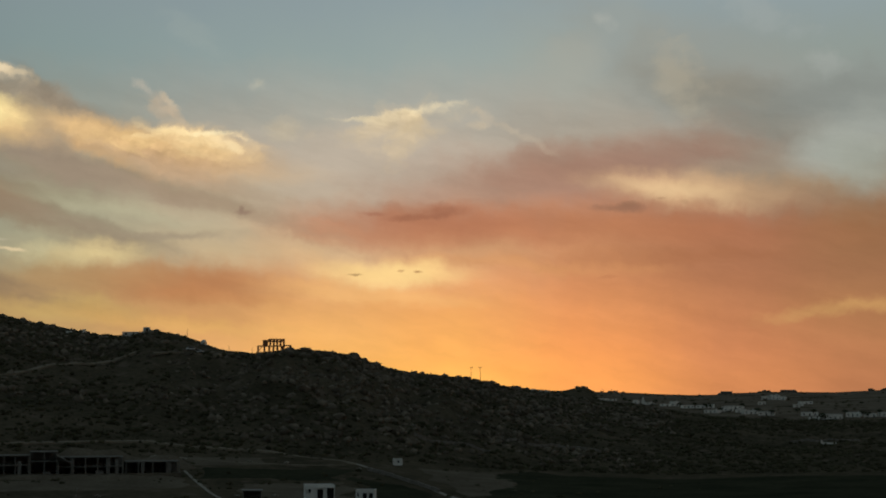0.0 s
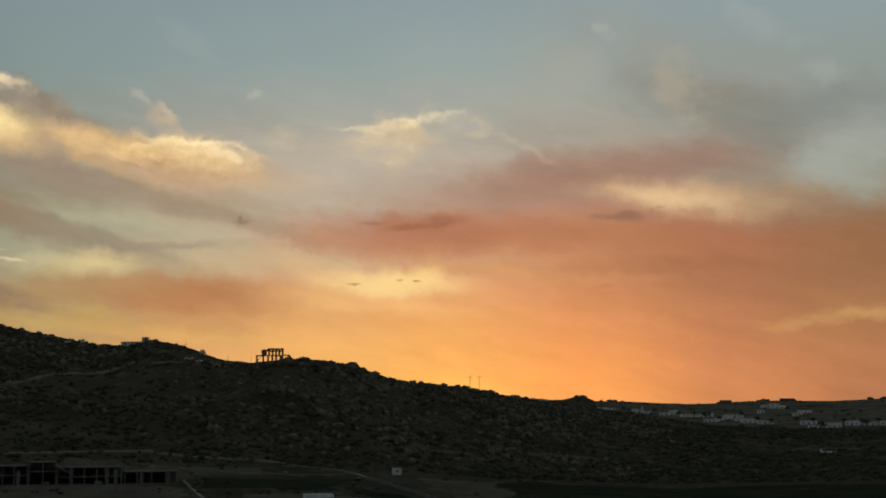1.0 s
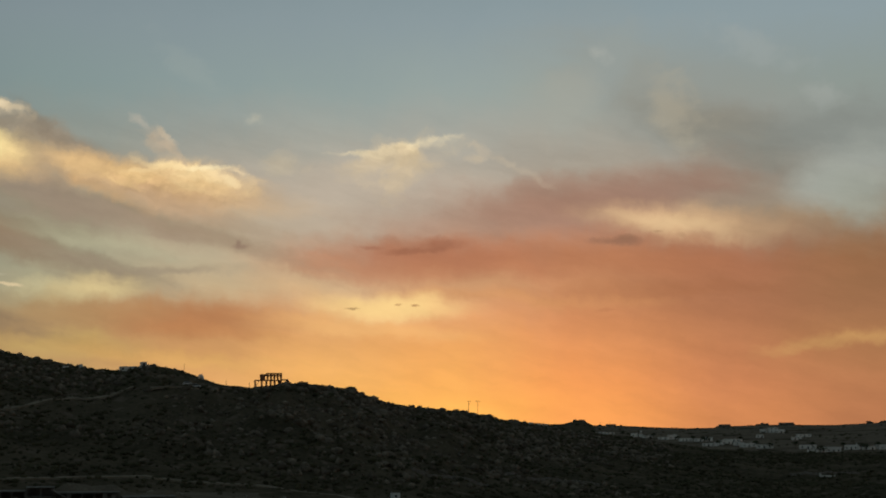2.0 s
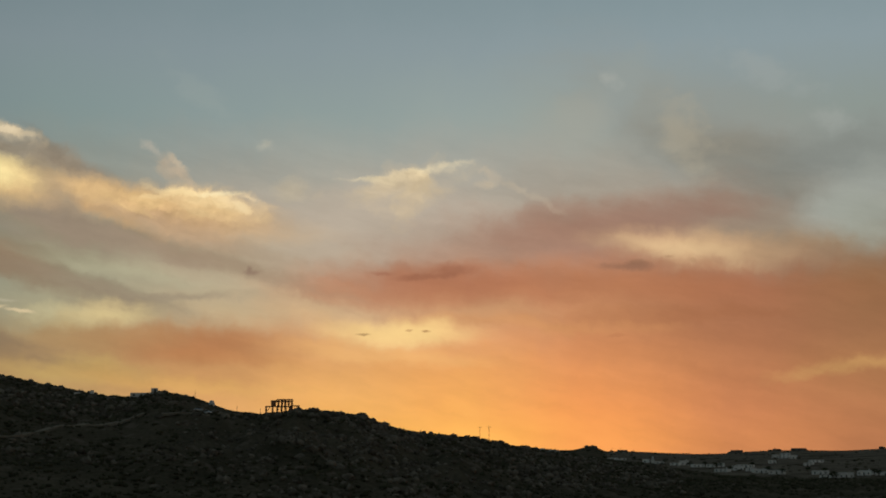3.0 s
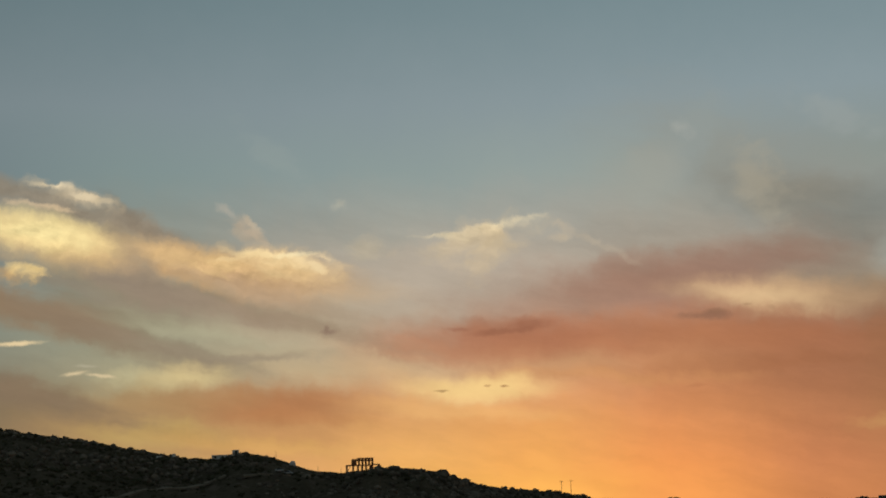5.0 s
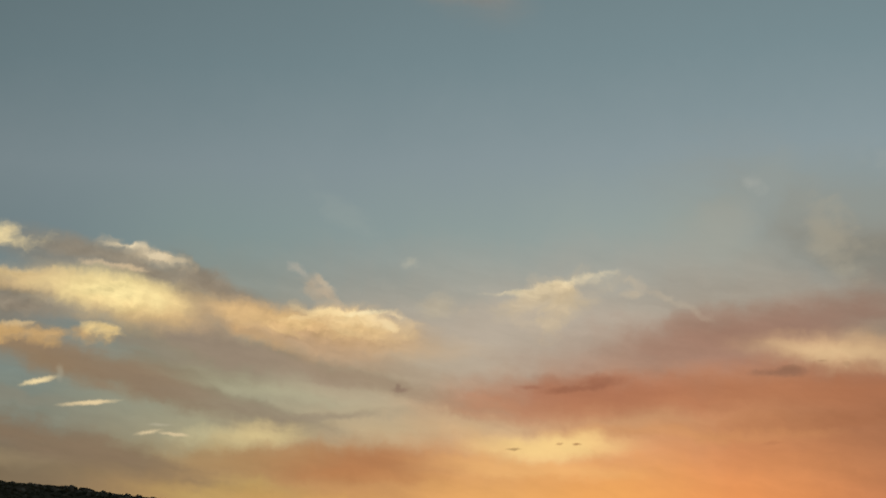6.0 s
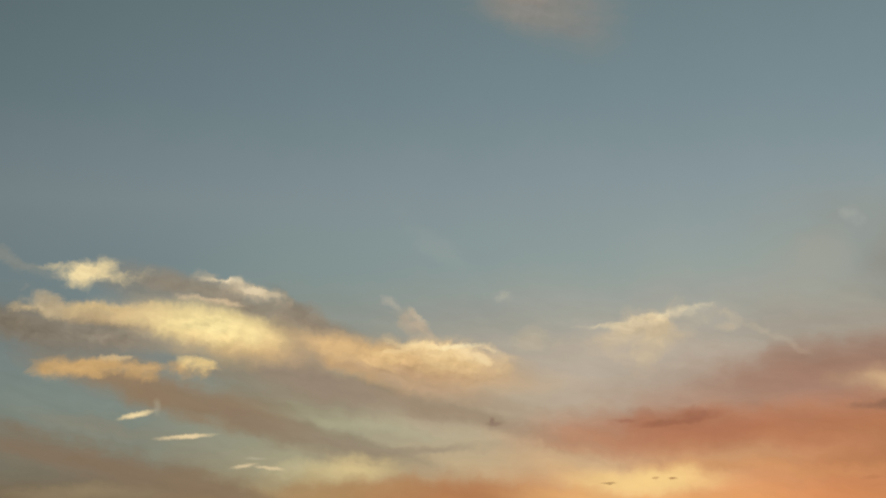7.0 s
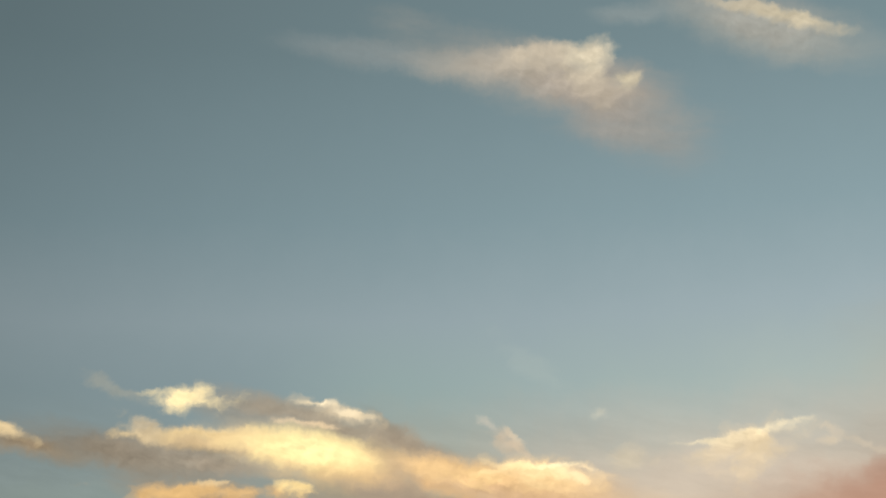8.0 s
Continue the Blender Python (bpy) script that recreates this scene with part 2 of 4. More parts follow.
cloud(-10.42, 8.89, 5.12, 1.01, -9, 'd4ad7e', 0.95, 1.05, 'billow', 0.5, 'fine')
cloud(-11.21, 9.29, 3.66, 0.53, -10, 'dbb47c', 0.7, 1.05, 'billow', 0.5, 'fine')
cloud(-9.63, 8.10, 2.92, 0.58, -15, 'c29f7c', 0.6, 1.05, 'billow', 0.5, 'fine')
# golden cloud chain: lit crests
cloud(-17.03, 10.11, 3.92, 1.21, -9, 'e9c486', 1, 1.05, 'billow', 0.35, 'fine', 0.5)
cloud(-20.40, 10.40, 2.21, 0.39, -5, 'd2b484', 0.7, 1.05, 'billow', 0.35, 'fine', 0.5)
cloud(-18.87, 10.43, 1.72, 0.48, -7, 'f3d599', 0.7, 1.05, 'puff', 0.3, 'fine')
cloud(-14.97, 9.79, 1.22, 0.53, -12, 'f7d799', 0.8, 1.05, 'puff', 0.3, 'fine')
cloud(-16.93, 10.17, 2.69, 0.82, -7, 'ffe9a7', 0.95, 1.05, 'puff', 0.3, 'fine')
cloud(-20.98, 10.68, 2.70, 0.34, 1, 'dfc28e', 0.9, 1.05, 'puff', 0.9, 'fine', 0.5)
cloud(-19.97, 8.72, 3.41, 0.48, -1, 'cea770', 0.85, 1.05, 'puff', 0.9, 'fine', 0.5)
cloud(-17.30, 8.91, 0.88, 0.36, -12, 'f7d795', 0.9, 1.05, 'puff', 0.9, 'fine', 0.5)
cloud(-20.17, 9.06, 0.73, 0.14, -1, 'e7c895', 0.6, 1.05, 'puff', 0.9, 'fine', 0.5)
cloud(-21.02, 11.96, 1.63, 0.63, 0, 'efd9a5', 1, 1.05, 'puff', 0.9, 'fine', 0.5)
cloud(-15.97, 11.49, 1.84, 0.43, -15, 'ceba99', 0.7, 1.05, 'puff', 0.9, 'fine', 0.5)
cloud(-16.57, 11.71, 0.86, 0.19, -7, 'ebd7b1', 0.8, 1.05, 'puff', 0.9, 'fine', 0.5)
cloud(-14.99, 11.26, 0.69, 0.17, -13, 'e3cea9', 0.7, 1.05, 'puff', 0.9, 'fine', 0.5)
cloud(-21.29, 8.63, 1.71, 0.48, 1, 'd7af74', 0.5, 1.05, 'puff', 0.6, 'fine')
cloud(-12.40, 9.26, 2.20, 0.43, -10, 'e7c088', 0.7, 1.05, 'puff', 0.6, 'fine')
cloud(-12.01, 8.61, 1.71, 0.34, -20, 'cea574', 0.5, 1.05, 'puff', 0.6, 'fine')
cloud(-10.62, 9.09, 1.46, 0.39, -9, 'e9c48a', 0.7, 1.05, 'puff', 0.6, 'fine')
cloud(-8.43, 9.02, 2.44, 0.67, -9, 'f3ce95', 0.85, 1.05, 'puff', 0.6, 'fine')
cloud(-9.62, 9.38, 1.22, 0.19, -11, 'fadba1', 0.6, 1.05, 'puff', 0.6, 'fine')
cloud(-8.82, 9.31, 1.71, 0.17, -7, 'ffe3ab', 0.8, 1.05, 'puff', 0.8, 'fine')
cloud(-7.63, 9.05, 0.98, 0.34, -21, 'ffe3af', 0.7, 1.05, 'puff', 0.8, 'fine')
cloud(-10.01, 10.17, 0.98, 0.43, -45, 'c6b195', 0.5, 1.05, 'puff', 0.8, 'fine')
cloud(-10.41, 10.82, 0.39, 0.17, -50, 'c2b8a7', 0.3, 1.05, 'puff', 0.8, 'fine')
cloud(-6.83, 9.07, 0.73, 0.29, -21, 'dfc69f', 0.5, 1.05, 'puff', 0.8, 'fine')
cloud(-27.12, 10.71, 0.98, 0.39, -19, 'cfb78c', 0.9, 1.05, 'puff', 0.9, 'fine', 0.5)
cloud(-22.46, 10.91, 0.98, 0.53, -29, 'beac8c', 0.8, 1.05, 'puff', 0.9, 'fine', 0.5)
cloud(-23.46, 12.15, 1.48, 0.34, -24, '969588', 0.5, 1.05, 'puff', 0.9, 'fine', 0.5)
cloud(-13.83, 9.40, 1.47, 0.63, -50, 'a59178', 0.55, 1.05, 'puff', 0.6, 'fine')
cloud(-13.00, 8.33, 2.19, 0.43, -24, '9b8a76', 0.5, 1.05, 'puff', 0.6, 'fine')
cloud(-19.61, 9.55, 2.20, 0.34, -5, '998a76', 0.5, 1.05, 'puff', 0.6, 'fine')
cloud(-8.10, 9.33, 0.88, 0.14, 5, 'ffedbe', 0.6, 1.05, 'puff', 0.9, 'fine')
cloud(-7.47, 8.97, 0.54, 0.22, -25, 'ffe5b4', 0.5, 1.05, 'puff', 0.9, 'fine')
cloud(-8.63, 9.03, 1.12, 0.14, -5, 'fcdda5', 0.5, 1.05, 'puff', 0.9, 'fine')
cloud(-9.23, 8.84, 1.22, 0.14, -21, 'f3d099', 0.6, 1.05, 'puff', 0.9, 'fine')
cloud(-7.06, 9.24, 0.54, 0.12, -13, 'fadfb1', 0.5, 1.05, 'puff', 0.9, 'fine')
cloud(-10.22, 9.29, 1.47, 0.12, 7, 'f7d79f', 0.55, 1.05, 'puff', 0.9, 'fine')
cloud(-11.22, 8.86, 1.46, 0.14, -24, 'edc88e', 0.5, 1.05, 'puff', 0.9, 'fine')
cloud(-16.37, 11.68, 0.44, 0.17, 1, 'f7e3be', 0.7, 1.05, 'puff', 0.9, 'fine')
cloud(-15.48, 11.37, 0.49, 0.12, -9, 'efdbb6', 0.6, 1.05, 'puff', 0.9, 'fine')
cloud(-16.75, 10.95, 1.72, 0.12, -7, 'efd0a5', 0.5, 1.05, 'puff', 0.9, 'fine')
cloud(-9.61, 10.46, 0.59, 0.14, -40, 'd2bea1', 0.6, 1.05, 'puff', 0.9, 'fine')
cloud(-9.31, 9.87, 0.73, 0.19, -50, 'cab497', 0.5, 1.05, 'puff', 0.9, 'fine')
# thin bright wisps
cloud(-19.45, 7.04, 0.68, 0.12, 13, 'fce3ad', 0.95, 1, 'puff', 0.35, 'plain')
cloud(-18.70, 7.31, 0.14, 0.32, 5, 'cac4ab', 0.22, 1, 'puff', 0.35, 'plain')
cloud(-17.73, 6.32, 1.07, 0.10, 4, 'f3d9a9', 0.9, 1, 'puff', 0.35, 'plain')
cloud(-15.70, 5.31, 0.60, 0.10, 8, 'e7d0a5', 0.8, 1, 'puff', 0.35, 'plain')
cloud(-14.83, 5.23, 0.63, 0.08, -6, 'e7d0a5', 0.8, 1, 'puff', 0.35, 'plain')
cloud(-15.32, 5.56, 0.50, 0.08, -2, 'cac0a5', 0.4, 1, 'puff', 0.35, 'plain')
# bright feather in the middle and small wisps
cloud(-1.68, 9.79, 2.45, 0.63, 10, 'd4c09e', 0.7, 1.05, 'puff', 0.6, 'fine', 0.8)
cloud(-1.18, 10.17, 1.76, 0.36, 11, 'f6e2b8', 0.95, 1.05, 'puff', 0.6, 'fine', 0.8)
cloud(-2.88, 9.94, 1.10, 0.19, 2, 'e8d6b0', 0.7, 1.05, 'puff', 0.6, 'fine', 0.8)
cloud(-1.28, 9.52, 1.47, 0.82, 50, 'dcc49c', 0.55, 1.05, 'puff', 0.7, 'fine')
cloud(-2.08, 9.65, 1.22, 0.63, 50, 'd4c0a0', 0.5, 1.05, 'puff', 0.7, 'fine')
cloud(2.42, 9.55, 1.71, 0.19, -28, 'c8b8a0', 0.4, 1.05, 'puff', 0.7, 'fine')
cloud(1.32, 9.72, 0.49, 0.22, 0, 'ccbca2', 0.6, 1.05, 'puff', 0.7, 'fine')
cloud(-5.66, 9.48, 0.68, 0.58, 21, 'c2b49a', 0.6, 1.05, 'puff', 0.7, 'fine')
cloud(-10.58, 10.91, 0.44, 0.17, -43, 'bcb4a4', 0.4, 1.05, 'puff', 0.7, 'fine')
cloud(-6.56, 11.02, 0.44, 0.22, -9, 'b6b4a4', 0.6, 1.05, 'puff', 0.7, 'fine')
cloud(-9.89, 10.39, 0.64, 0.29, -38, 'c0ae96', 0.45, 1.05, 'puff', 0.7, 'fine')
cloud(-8.75, 12.74, 1.98, 0.58, -38, '9ea8a2', 0.25, 1.05, 'puff', 0.7, 'fine')
# small dark scraps
cloud(0.12, 6.76, 1.15, 0.32, 4, '9e684f', 0.7, 0.9, 'puff', 0.6, 'plain')
cloud(-0.87, 6.51, 1.27, 0.14, 4, '9e684f', 0.65, 0.9, 'puff', 0.6, 'plain')
cloud(-2.46, 6.62, 0.52, 0.10, -4, 'a46c54', 0.55, 0.9, 'puff', 0.6, 'plain')
cloud(6.26, 6.80, 0.96, 0.20, -1, '946c56', 0.75, 0.9, 'puff', 0.6, 'plain')
cloud(6.56, 6.95, 0.50, 0.12, -1, '926c54', 0.5, 0.9, 'puff', 0.6, 'plain')
cloud(7.64, 7.11, 0.26, 0.08, -1, 'b08a68', 0.6, 0.9, 'puff', 0.6, 'plain')
cloud(8.46, 6.98, 0.20, 0.10, -11, 'b48e6c', 0.5, 0.9, 'puff', 0.6, 'plain')
cloud(-7.01, 6.62, 0.40, 0.12, 1, '967c6a', 0.7, 0.9, 'puff', 0.6, 'plain')
cloud(-7.05, 6.75, 0.12, 0.16, 1, '8c7262', 0.6, 0.9, 'puff', 0.6, 'plain')
cloud(-3.05, 4.50, 0.34, 0.06, 0, 'b08c5e', 0.8, 0.9, 'puff', 0.6, 'plain')
cloud(-0.87, 4.61, 0.22, 0.06, 0, 'b08256', 0.8, 0.9, 'puff', 0.6, 'plain')
cloud(-1.47, 4.63, 0.14, 0.05, 0, 'ba8e60', 0.6, 0.9, 'puff', 0.6, 'plain')
cloud(5.75, 4.41, 0.40, 0.08, 4, 'c48258', 0.5, 0.9, 'puff', 0.6, 'plain')
# high cumulus
cloud(-7.98, 22.81, 6.02, 1.49, -16, 'a19688', 0.9, 1.05, 'billow', 0.45, 'fine')
cloud(-5.51, 21.75, 3.89, 1.81, -27, '968c81', 0.7, 1.05, 'billow', 0.45, 'fine')
cloud(-13.94, 23.74, 4.48, 0.58, -8, '838886', 0.5, 1.05, 'billow', 0.45, 'fine')
cloud(-9.24, 23.38, 3.94, 0.87, -1, 'a79e8f', 0.75, 1.05, 'billow', 0.45, 'fine')
cloud(0.72, 23.87, 5.01, 1.25, -17, '9c988d', 0.8, 1.05, 'billow', 0.45, 'fine')
cloud(-4.45, 24.79, 2.12, 0.43, -1, '888f8d', 0.5, 1.05, 'billow', 0.45, 'fine')
cloud(-7.94, 23.65, 1.84, 0.72, 4, 'b7aa95', 0.85, 0.95, 'puff', 0.55, 'fine', 0.6)
cloud(-6.24, 23.49, 1.10, 1.21, 6, 'c6baa1', 1, 0.95, 'puff', 0.55, 'fine', 0.6)
cloud(-4.86, 22.64, 0.57, 0.58, -4, 'bcb096', 0.95, 0.95, 'puff', 0.55, 'fine', 0.6)
cloud(-5.89, 22.46, 1.83, 0.87, -22, 'b0a38f', 0.6, 0.95, 'puff', 0.55, 'fine', 0.6)
cloud(1.17, 24.26, 2.51, 0.43, -19, 'bcb096', 0.9, 0.95, 'puff', 0.55, 'fine', 0.6)
cloud(-0.64, 24.84, 1.59, 0.24, -10, 'b3a993', 0.7, 0.95, 'puff', 0.55, 'fine', 0.6)

# fine fibres in the cloud, none in the clear sky above it
fibre = wnoise(warps["fine"], 1.1, 6.0, 0.6, (4.5, 1, 1), -12, (4, 3, 0))
low = wnode("ShaderNodeMapRange", interpolation_type="SMOOTHSTEP")
low.inputs["From Min"].default_value, low.inputs["From Max"].default_value = 9.5, 12.5
low.inputs["To Min"].default_value, low.inputs["To Max"].default_value = 0.30, 0.0
wlink(elev, low.inputs[0])
mott = wmath("MULTIPLY_ADD", wmath("SUBTRACT", fibre.outputs[0], 0.5), low.outputs[0], 1.0)

# billows lit from the low sun: the slope of the cloud's thickness
thick = [wnoise(warps["fine"], 0.9, 4.5, 0.55, (1.7, 1, 1), -14, shift).outputs[0] for shift in ((2, 6, 0), (2.13, 5.84, 0))]
slope = wmath("SUBTRACT", thick[0], thick[1])
mott = wmath("MULTIPLY_ADD", wmath("MULTIPLY", slope, 1.35), wmath("POWER", body, 2.0), mott)
scaled = wnode("ShaderNodeVectorMath", operation="SCALE")
wlink(sky, scaled.inputs[0])
wlink(mott, scaled.inputs["Scale"])
bg = wnode("ShaderNodeBackground")
wlink(scaled.outputs[0], bg.inputs[0])
bg.inputs[1].default_value = 1.0
wout = wnode("ShaderNodeOutputWorld")
wlink(bg.outputs[0], wout.inputs[0])

sun = new("sun", bpy.data.lights.new("sun", "SUN"))
sun.data.energy, sun.data.angle, sun.data.color = 0.5, radians(0.6), (1.0, 0.55, 0.25)
sun.matrix_world = look((0, 0, 300), (-math.sin(radians(SUN_AZ)) * 100, -math.cos(radians(SUN_AZ)) * 100, 300 - 100 * math.tan(radians(SUN_EL))))

# ---- materials ----
def material(name, dark, light, scale=0.3, rough=0.9, bump=0.3, fine=8.0, metal=0.0, spots=None, spot_scale=0.1, spot_from=0.55, per_object=0.0, gloss=0.0, per_island=0.0):
    """A weathered surface: two tones by broad and fine noise, an optional third tone in patches, relief."""
    mat = bpy.data.materials.new(name)
    mat.use_nodes = True
    nt = mat.node_tree
    b = nt.nodes["Principled BSDF"]
    b.inputs["Roughness"].default_value, b.inputs["Metallic"].default_value = rough, metal
    b.inputs["Specular IOR Level"].default_value = gloss
    tc = nt.nodes.new("ShaderNodeNewGeometry")

    def field(size, detail):
        n = nt.nodes.new("ShaderNodeTexNoise")
        n.inputs["Scale"].default_value, n.inputs["Detail"].default_value = size, detail
        nt.links.new(tc.outputs["Position"], n.inputs["Vector"])
        return n.outputs[0]

    def blend(fac, a, c):
        m = nt.nodes.new("ShaderNodeMix")
        m.data_type = "RGBA"
        nt.links.new(fac, m.inputs[0])
        for i, v in ((6, a), (7, c)):
            if isinstance(v, tuple):
                m.inputs[i].default_value = (*v, 1)
            else:
                nt.links.new(v, m.inputs[i])
        return m.outputs[2]

    def sharp(value, lo, hi):
        m = nt.nodes.new("ShaderNodeMapRange")
        m.inputs["From Min"].default_value, m.inputs["From Max"].default_value = lo, hi
        nt.links.new(value, m.inputs[0])
        return m.outputs[0]

    broad, grain = field(scale, 5), field(fine, 4)
    mid = nt.nodes.new("ShaderNodeMath")
    mid.operation = "MULTIPLY_ADD"
    nt.links.new(grain, mid.inputs[0])
    mid.inputs[1].default_value = 0.45
    half = nt.nodes.new("ShaderNodeMath")
    half.operation = "MULTIPLY"
    nt.links.new(broad, half.inputs[0])
    half.inputs[1].default_value = 0.55
    nt.links.new(half.outputs[0], mid.inputs[2])
    col = blend(sharp(mid.outputs[0], 0.36, 0.64), dark, light)
    if spots:
        col = blend(sharp(field(spot_scale, 6), spot_from, spot_from + 0.08), col, spots)
    if per_object:
        info = nt.nodes.new("ShaderNodeObjectInfo")
        v = nt.nodes.new("ShaderNodeHueSaturation")
        nt.links.new(sharp_range(nt, info.outputs["Random"], 1 - per_object, 1 + per_object), v.inputs["Value"])
        nt.links.new(col, v.inputs["Color"])
        col = v.outputs[0]
    if per_island:
        v = nt.nodes.new("ShaderNodeHueSaturation")
        nt.links.new(sharp_range(nt, tc.outputs["Random Per Island"], 1 - per_island, 1 + per_island), v.inputs["Value"])
        nt.links.new(col, v.inputs["Color"])
        col = v.outputs[0]
    nt.links.new(col, b.inputs["Base Color"])
    if bump:
        bp = nt.nodes.new("ShaderNodeBump")
        bp.inputs["Strength"].default_value, bp.inputs["Distance"].default_value = bump, 0.1
        nt.links.new(grain, bp.inputs["Height"])
        nt.links.new(bp.outputs[0], b.inputs["Normal"])
    return mat


def sharp_range(nt, value, lo, hi):
    m = nt.nodes.new("ShaderNodeMapRange")
    m.inputs["To Min"].default_value, m.inputs["To Max"].default_value = lo, hi
    nt.links.new(value, m.inputs[0])
    return m.outputs[0]


M_GROUND = material("dry_scrub_hillside", (0.062, 0.056, 0.038), (0.135, 0.112, 0.078), 0.03, 0.95, 0.9, 0.45, spots=(0.155, 0.125, 0.095), spot_scale=0.12, spot_from=0.58)
M_ROCK = material("weathered_granite", (0.11, 0.094, 0.072), (0.235, 0.2, 0.156), 0.3, 0.9, 0.6, 2.5, spots=(0.08, 0.07, 0.05), spot_scale=0.5, spot_from=0.58, per_object=0.3)
M_RUBBLE = material("granite_rubble", (0.10, 0.086, 0.066), (0.235, 0.2, 0.155), 0.3, 0.9, 0.6, 2.5, per_island=0.4)
M_HEAP = material("pale_rubble", (0.22, 0.195, 0.155), (0.40, 0.365, 0.31), 0.8, 0.9, 0.5, 3.0)
M_SHRUB = material("dark_maquis_leaves", (0.055, 0.055, 0.033), (0.10, 0.092, 0.058), 0.15, 0.85, 0.4, 4.0, per_island=0.3)
# far slope: ground colour lightened to stand in for distant haze
M_HAZED_SLOPE = material("far_slope_haze_tint", (0.14, 0.115, 0.088), (0.24, 0.202, 0.155), 0.02, 0.95, 0.4, 0.3, spots=(0.05, 0.045, 0.03), spot_scale=0.03, spot_from=0.58)
M_THICKET = material("thicket_floor", (0.032, 0.037, 0.024), (0.068, 0.068, 0.044), 0.05, 0.95, 0.6, 0.6)
M_LEAF = material("dark_tree_leaves", (0.025, 0.035, 0.018), (0.06, 0.075, 0.035), 0.3, 0.8, 0.3, 5.0)
M_BARK = material("grey_bark", (0.08, 0.065, 0.05), (0.16, 0.13, 0.1), 1.0, 0.9, 0.5, 12.0)
M_TRACK = material("pale_dirt_track", (0.19, 0.16, 0.12), (0.30, 0.26, 0.20), 0.12, 0.95, 0.4, 1.2)
M_LANE = material("pale_concrete_lane", (0.30, 0.275, 0.235), (0.42, 0.39, 0.34), 0.12, 0.95, 0.4, 1.2)
# raw concrete coloured red to imitate the sunset glare around the frame
M_GLARE_RED = material("concrete_glare_red", (0.34, 0.15, 0.08), (0.50, 0.24, 0.13), 0.6, 0.85, 0.3, 4.0)
M_FIELD = material("bare_ploughed_soil", (0.12, 0.10, 0.076), (0.20, 0.172, 0.13), 0.08, 0.95, 0.5, 0.9)
M_STONE = material("dry_stone_wall", (0.14, 0.125, 0.105), (0.30, 0.27, 0.24), 0.7, 0.92, 0.7, 3.0)
M_CONCRETE = material("bare_concrete", (0.15, 0.14, 0.125), (0.27, 0.255, 0.235), 0.35, 0.85, 0.3, 4.0, spots=(0.16, 0.15, 0.135), spot_scale=0.4, spot_from=0.6)
M_WHITE = material("whitewashed_render", (0.72, 0.71, 0.67), (0.84, 0.83, 0.79), 0.4, 0.85, 0.2, 5.0, spots=(0.5, 0.48, 0.43), spot_scale=0.35, spot_from=0.64, per_object=0.12)
M_ROOF = material("grey_flat_roof", (0.26, 0.25, 0.24), (0.40, 0.385, 0.37), 0.5, 0.9, 0.2, 4.0)
M_DARK = material("dark_stained_wood", (0.018, 0.016, 0.014), (0.04, 0.035, 0.03), 1.5, 0.6, 0.2, 20.0)
M_TIMBER = material("weathered_pole_timber", (0.06, 0.045, 0.035), (0.11, 0.085, 0.065), 1.5, 0.85, 0.3, 15.0)
M_STEEL = material("galvanised_steel", (0.25, 0.25, 0.25), (0.35, 0.35, 0.35), 2.0, 0.45, 0.1, 20.0, metal=0.8, gloss=0.5)
M_RUBBER = material("black_rubber", (0.015, 0.015, 0.015), (0.03, 0.03, 0.03), 3.0, 0.8, 0.1, 20.0)
M_CAR = material("white_car_paint", (0.62, 0.62, 0.62), (0.70, 0.70, 0.69), 1.0, 0.35, 0.0, 20.0, gloss=0.5)

M_GLASS = bpy.data.materials.new("window_glass")
M_GLASS.use_nodes = True
gb = M_GLASS.node_tree.nodes["Principled BSDF"]
gb.inputs["Base Color"].default_value = (0.02, 0.024, 0.028, 1)
gb.inputs["Roughness"].default_value = 0.08
gb.inputs["IOR"].default_value = 1.5


# ---- shape helpers ----
def mesh_of(name, bm, mat, smooth=False):
    me = bpy.data.meshes.new(name)
    bm.to_mesh(me)
    bm.free()
    me.materials.append(mat)
    if smooth:
        me.polygons.foreach_set("use_smooth", [True] * len(me.polygons))
    return me


def part(name, bm, mat, parent=None, label="", smooth=False):
    """One bmesh as one mesh object, under a thing or a part."""
    ob = new(name, mesh_of(name, bm, mat, smooth))
    ob.parent = parent
    return tagged(ob, label)


def thing(name, m, label, category, group="", kind=""):
    ob = new(name)
    ob.empty_display_size = 0.5
    ob.matrix_basis = m
    return tagged(ob, label, category, group, kind)


def box(x0, y0, z0, x1, y1, z1, bevel=0.0, bm=None):
    bm = bm or bmesh.new()
    made = bmesh.ops.create_cube(bm, size=1)["verts"]
    bmesh.ops.scale(bm, vec=(x1 - x0, y1 - y0, z1 - z0), verts=made)
    bmesh.ops.translate(bm, vec=((x0 + x1) / 2, (y0 + y1) / 2, (z0 + z1) / 2), verts=made)
    if bevel:
        edges = list({e for v in made for e in v.link_edges})
        bmesh.ops.bevel(bm, geom=edges, offset=bevel, segments=1, affect="EDGES")
    return bm


def rod(p, q, r0, r1, sides=8, bm=None):
    """A tapered round bar from p to q."""
    bm = bm or bmesh.new()
    p, q = Vector(p), Vector(q)
    made = bmesh.ops.create_cone(bm, cap_ends=True, segments=sides, radius1=r0, radius2=r1, depth=(q - p).length)["verts"]
    m = Matrix.Translation((p + q) / 2) @ (q - p).to_track_quat("Z", "Y").to_matrix().to_4x4()
    bmesh.ops.transform(bm, matrix=m, verts=made)
    return bm


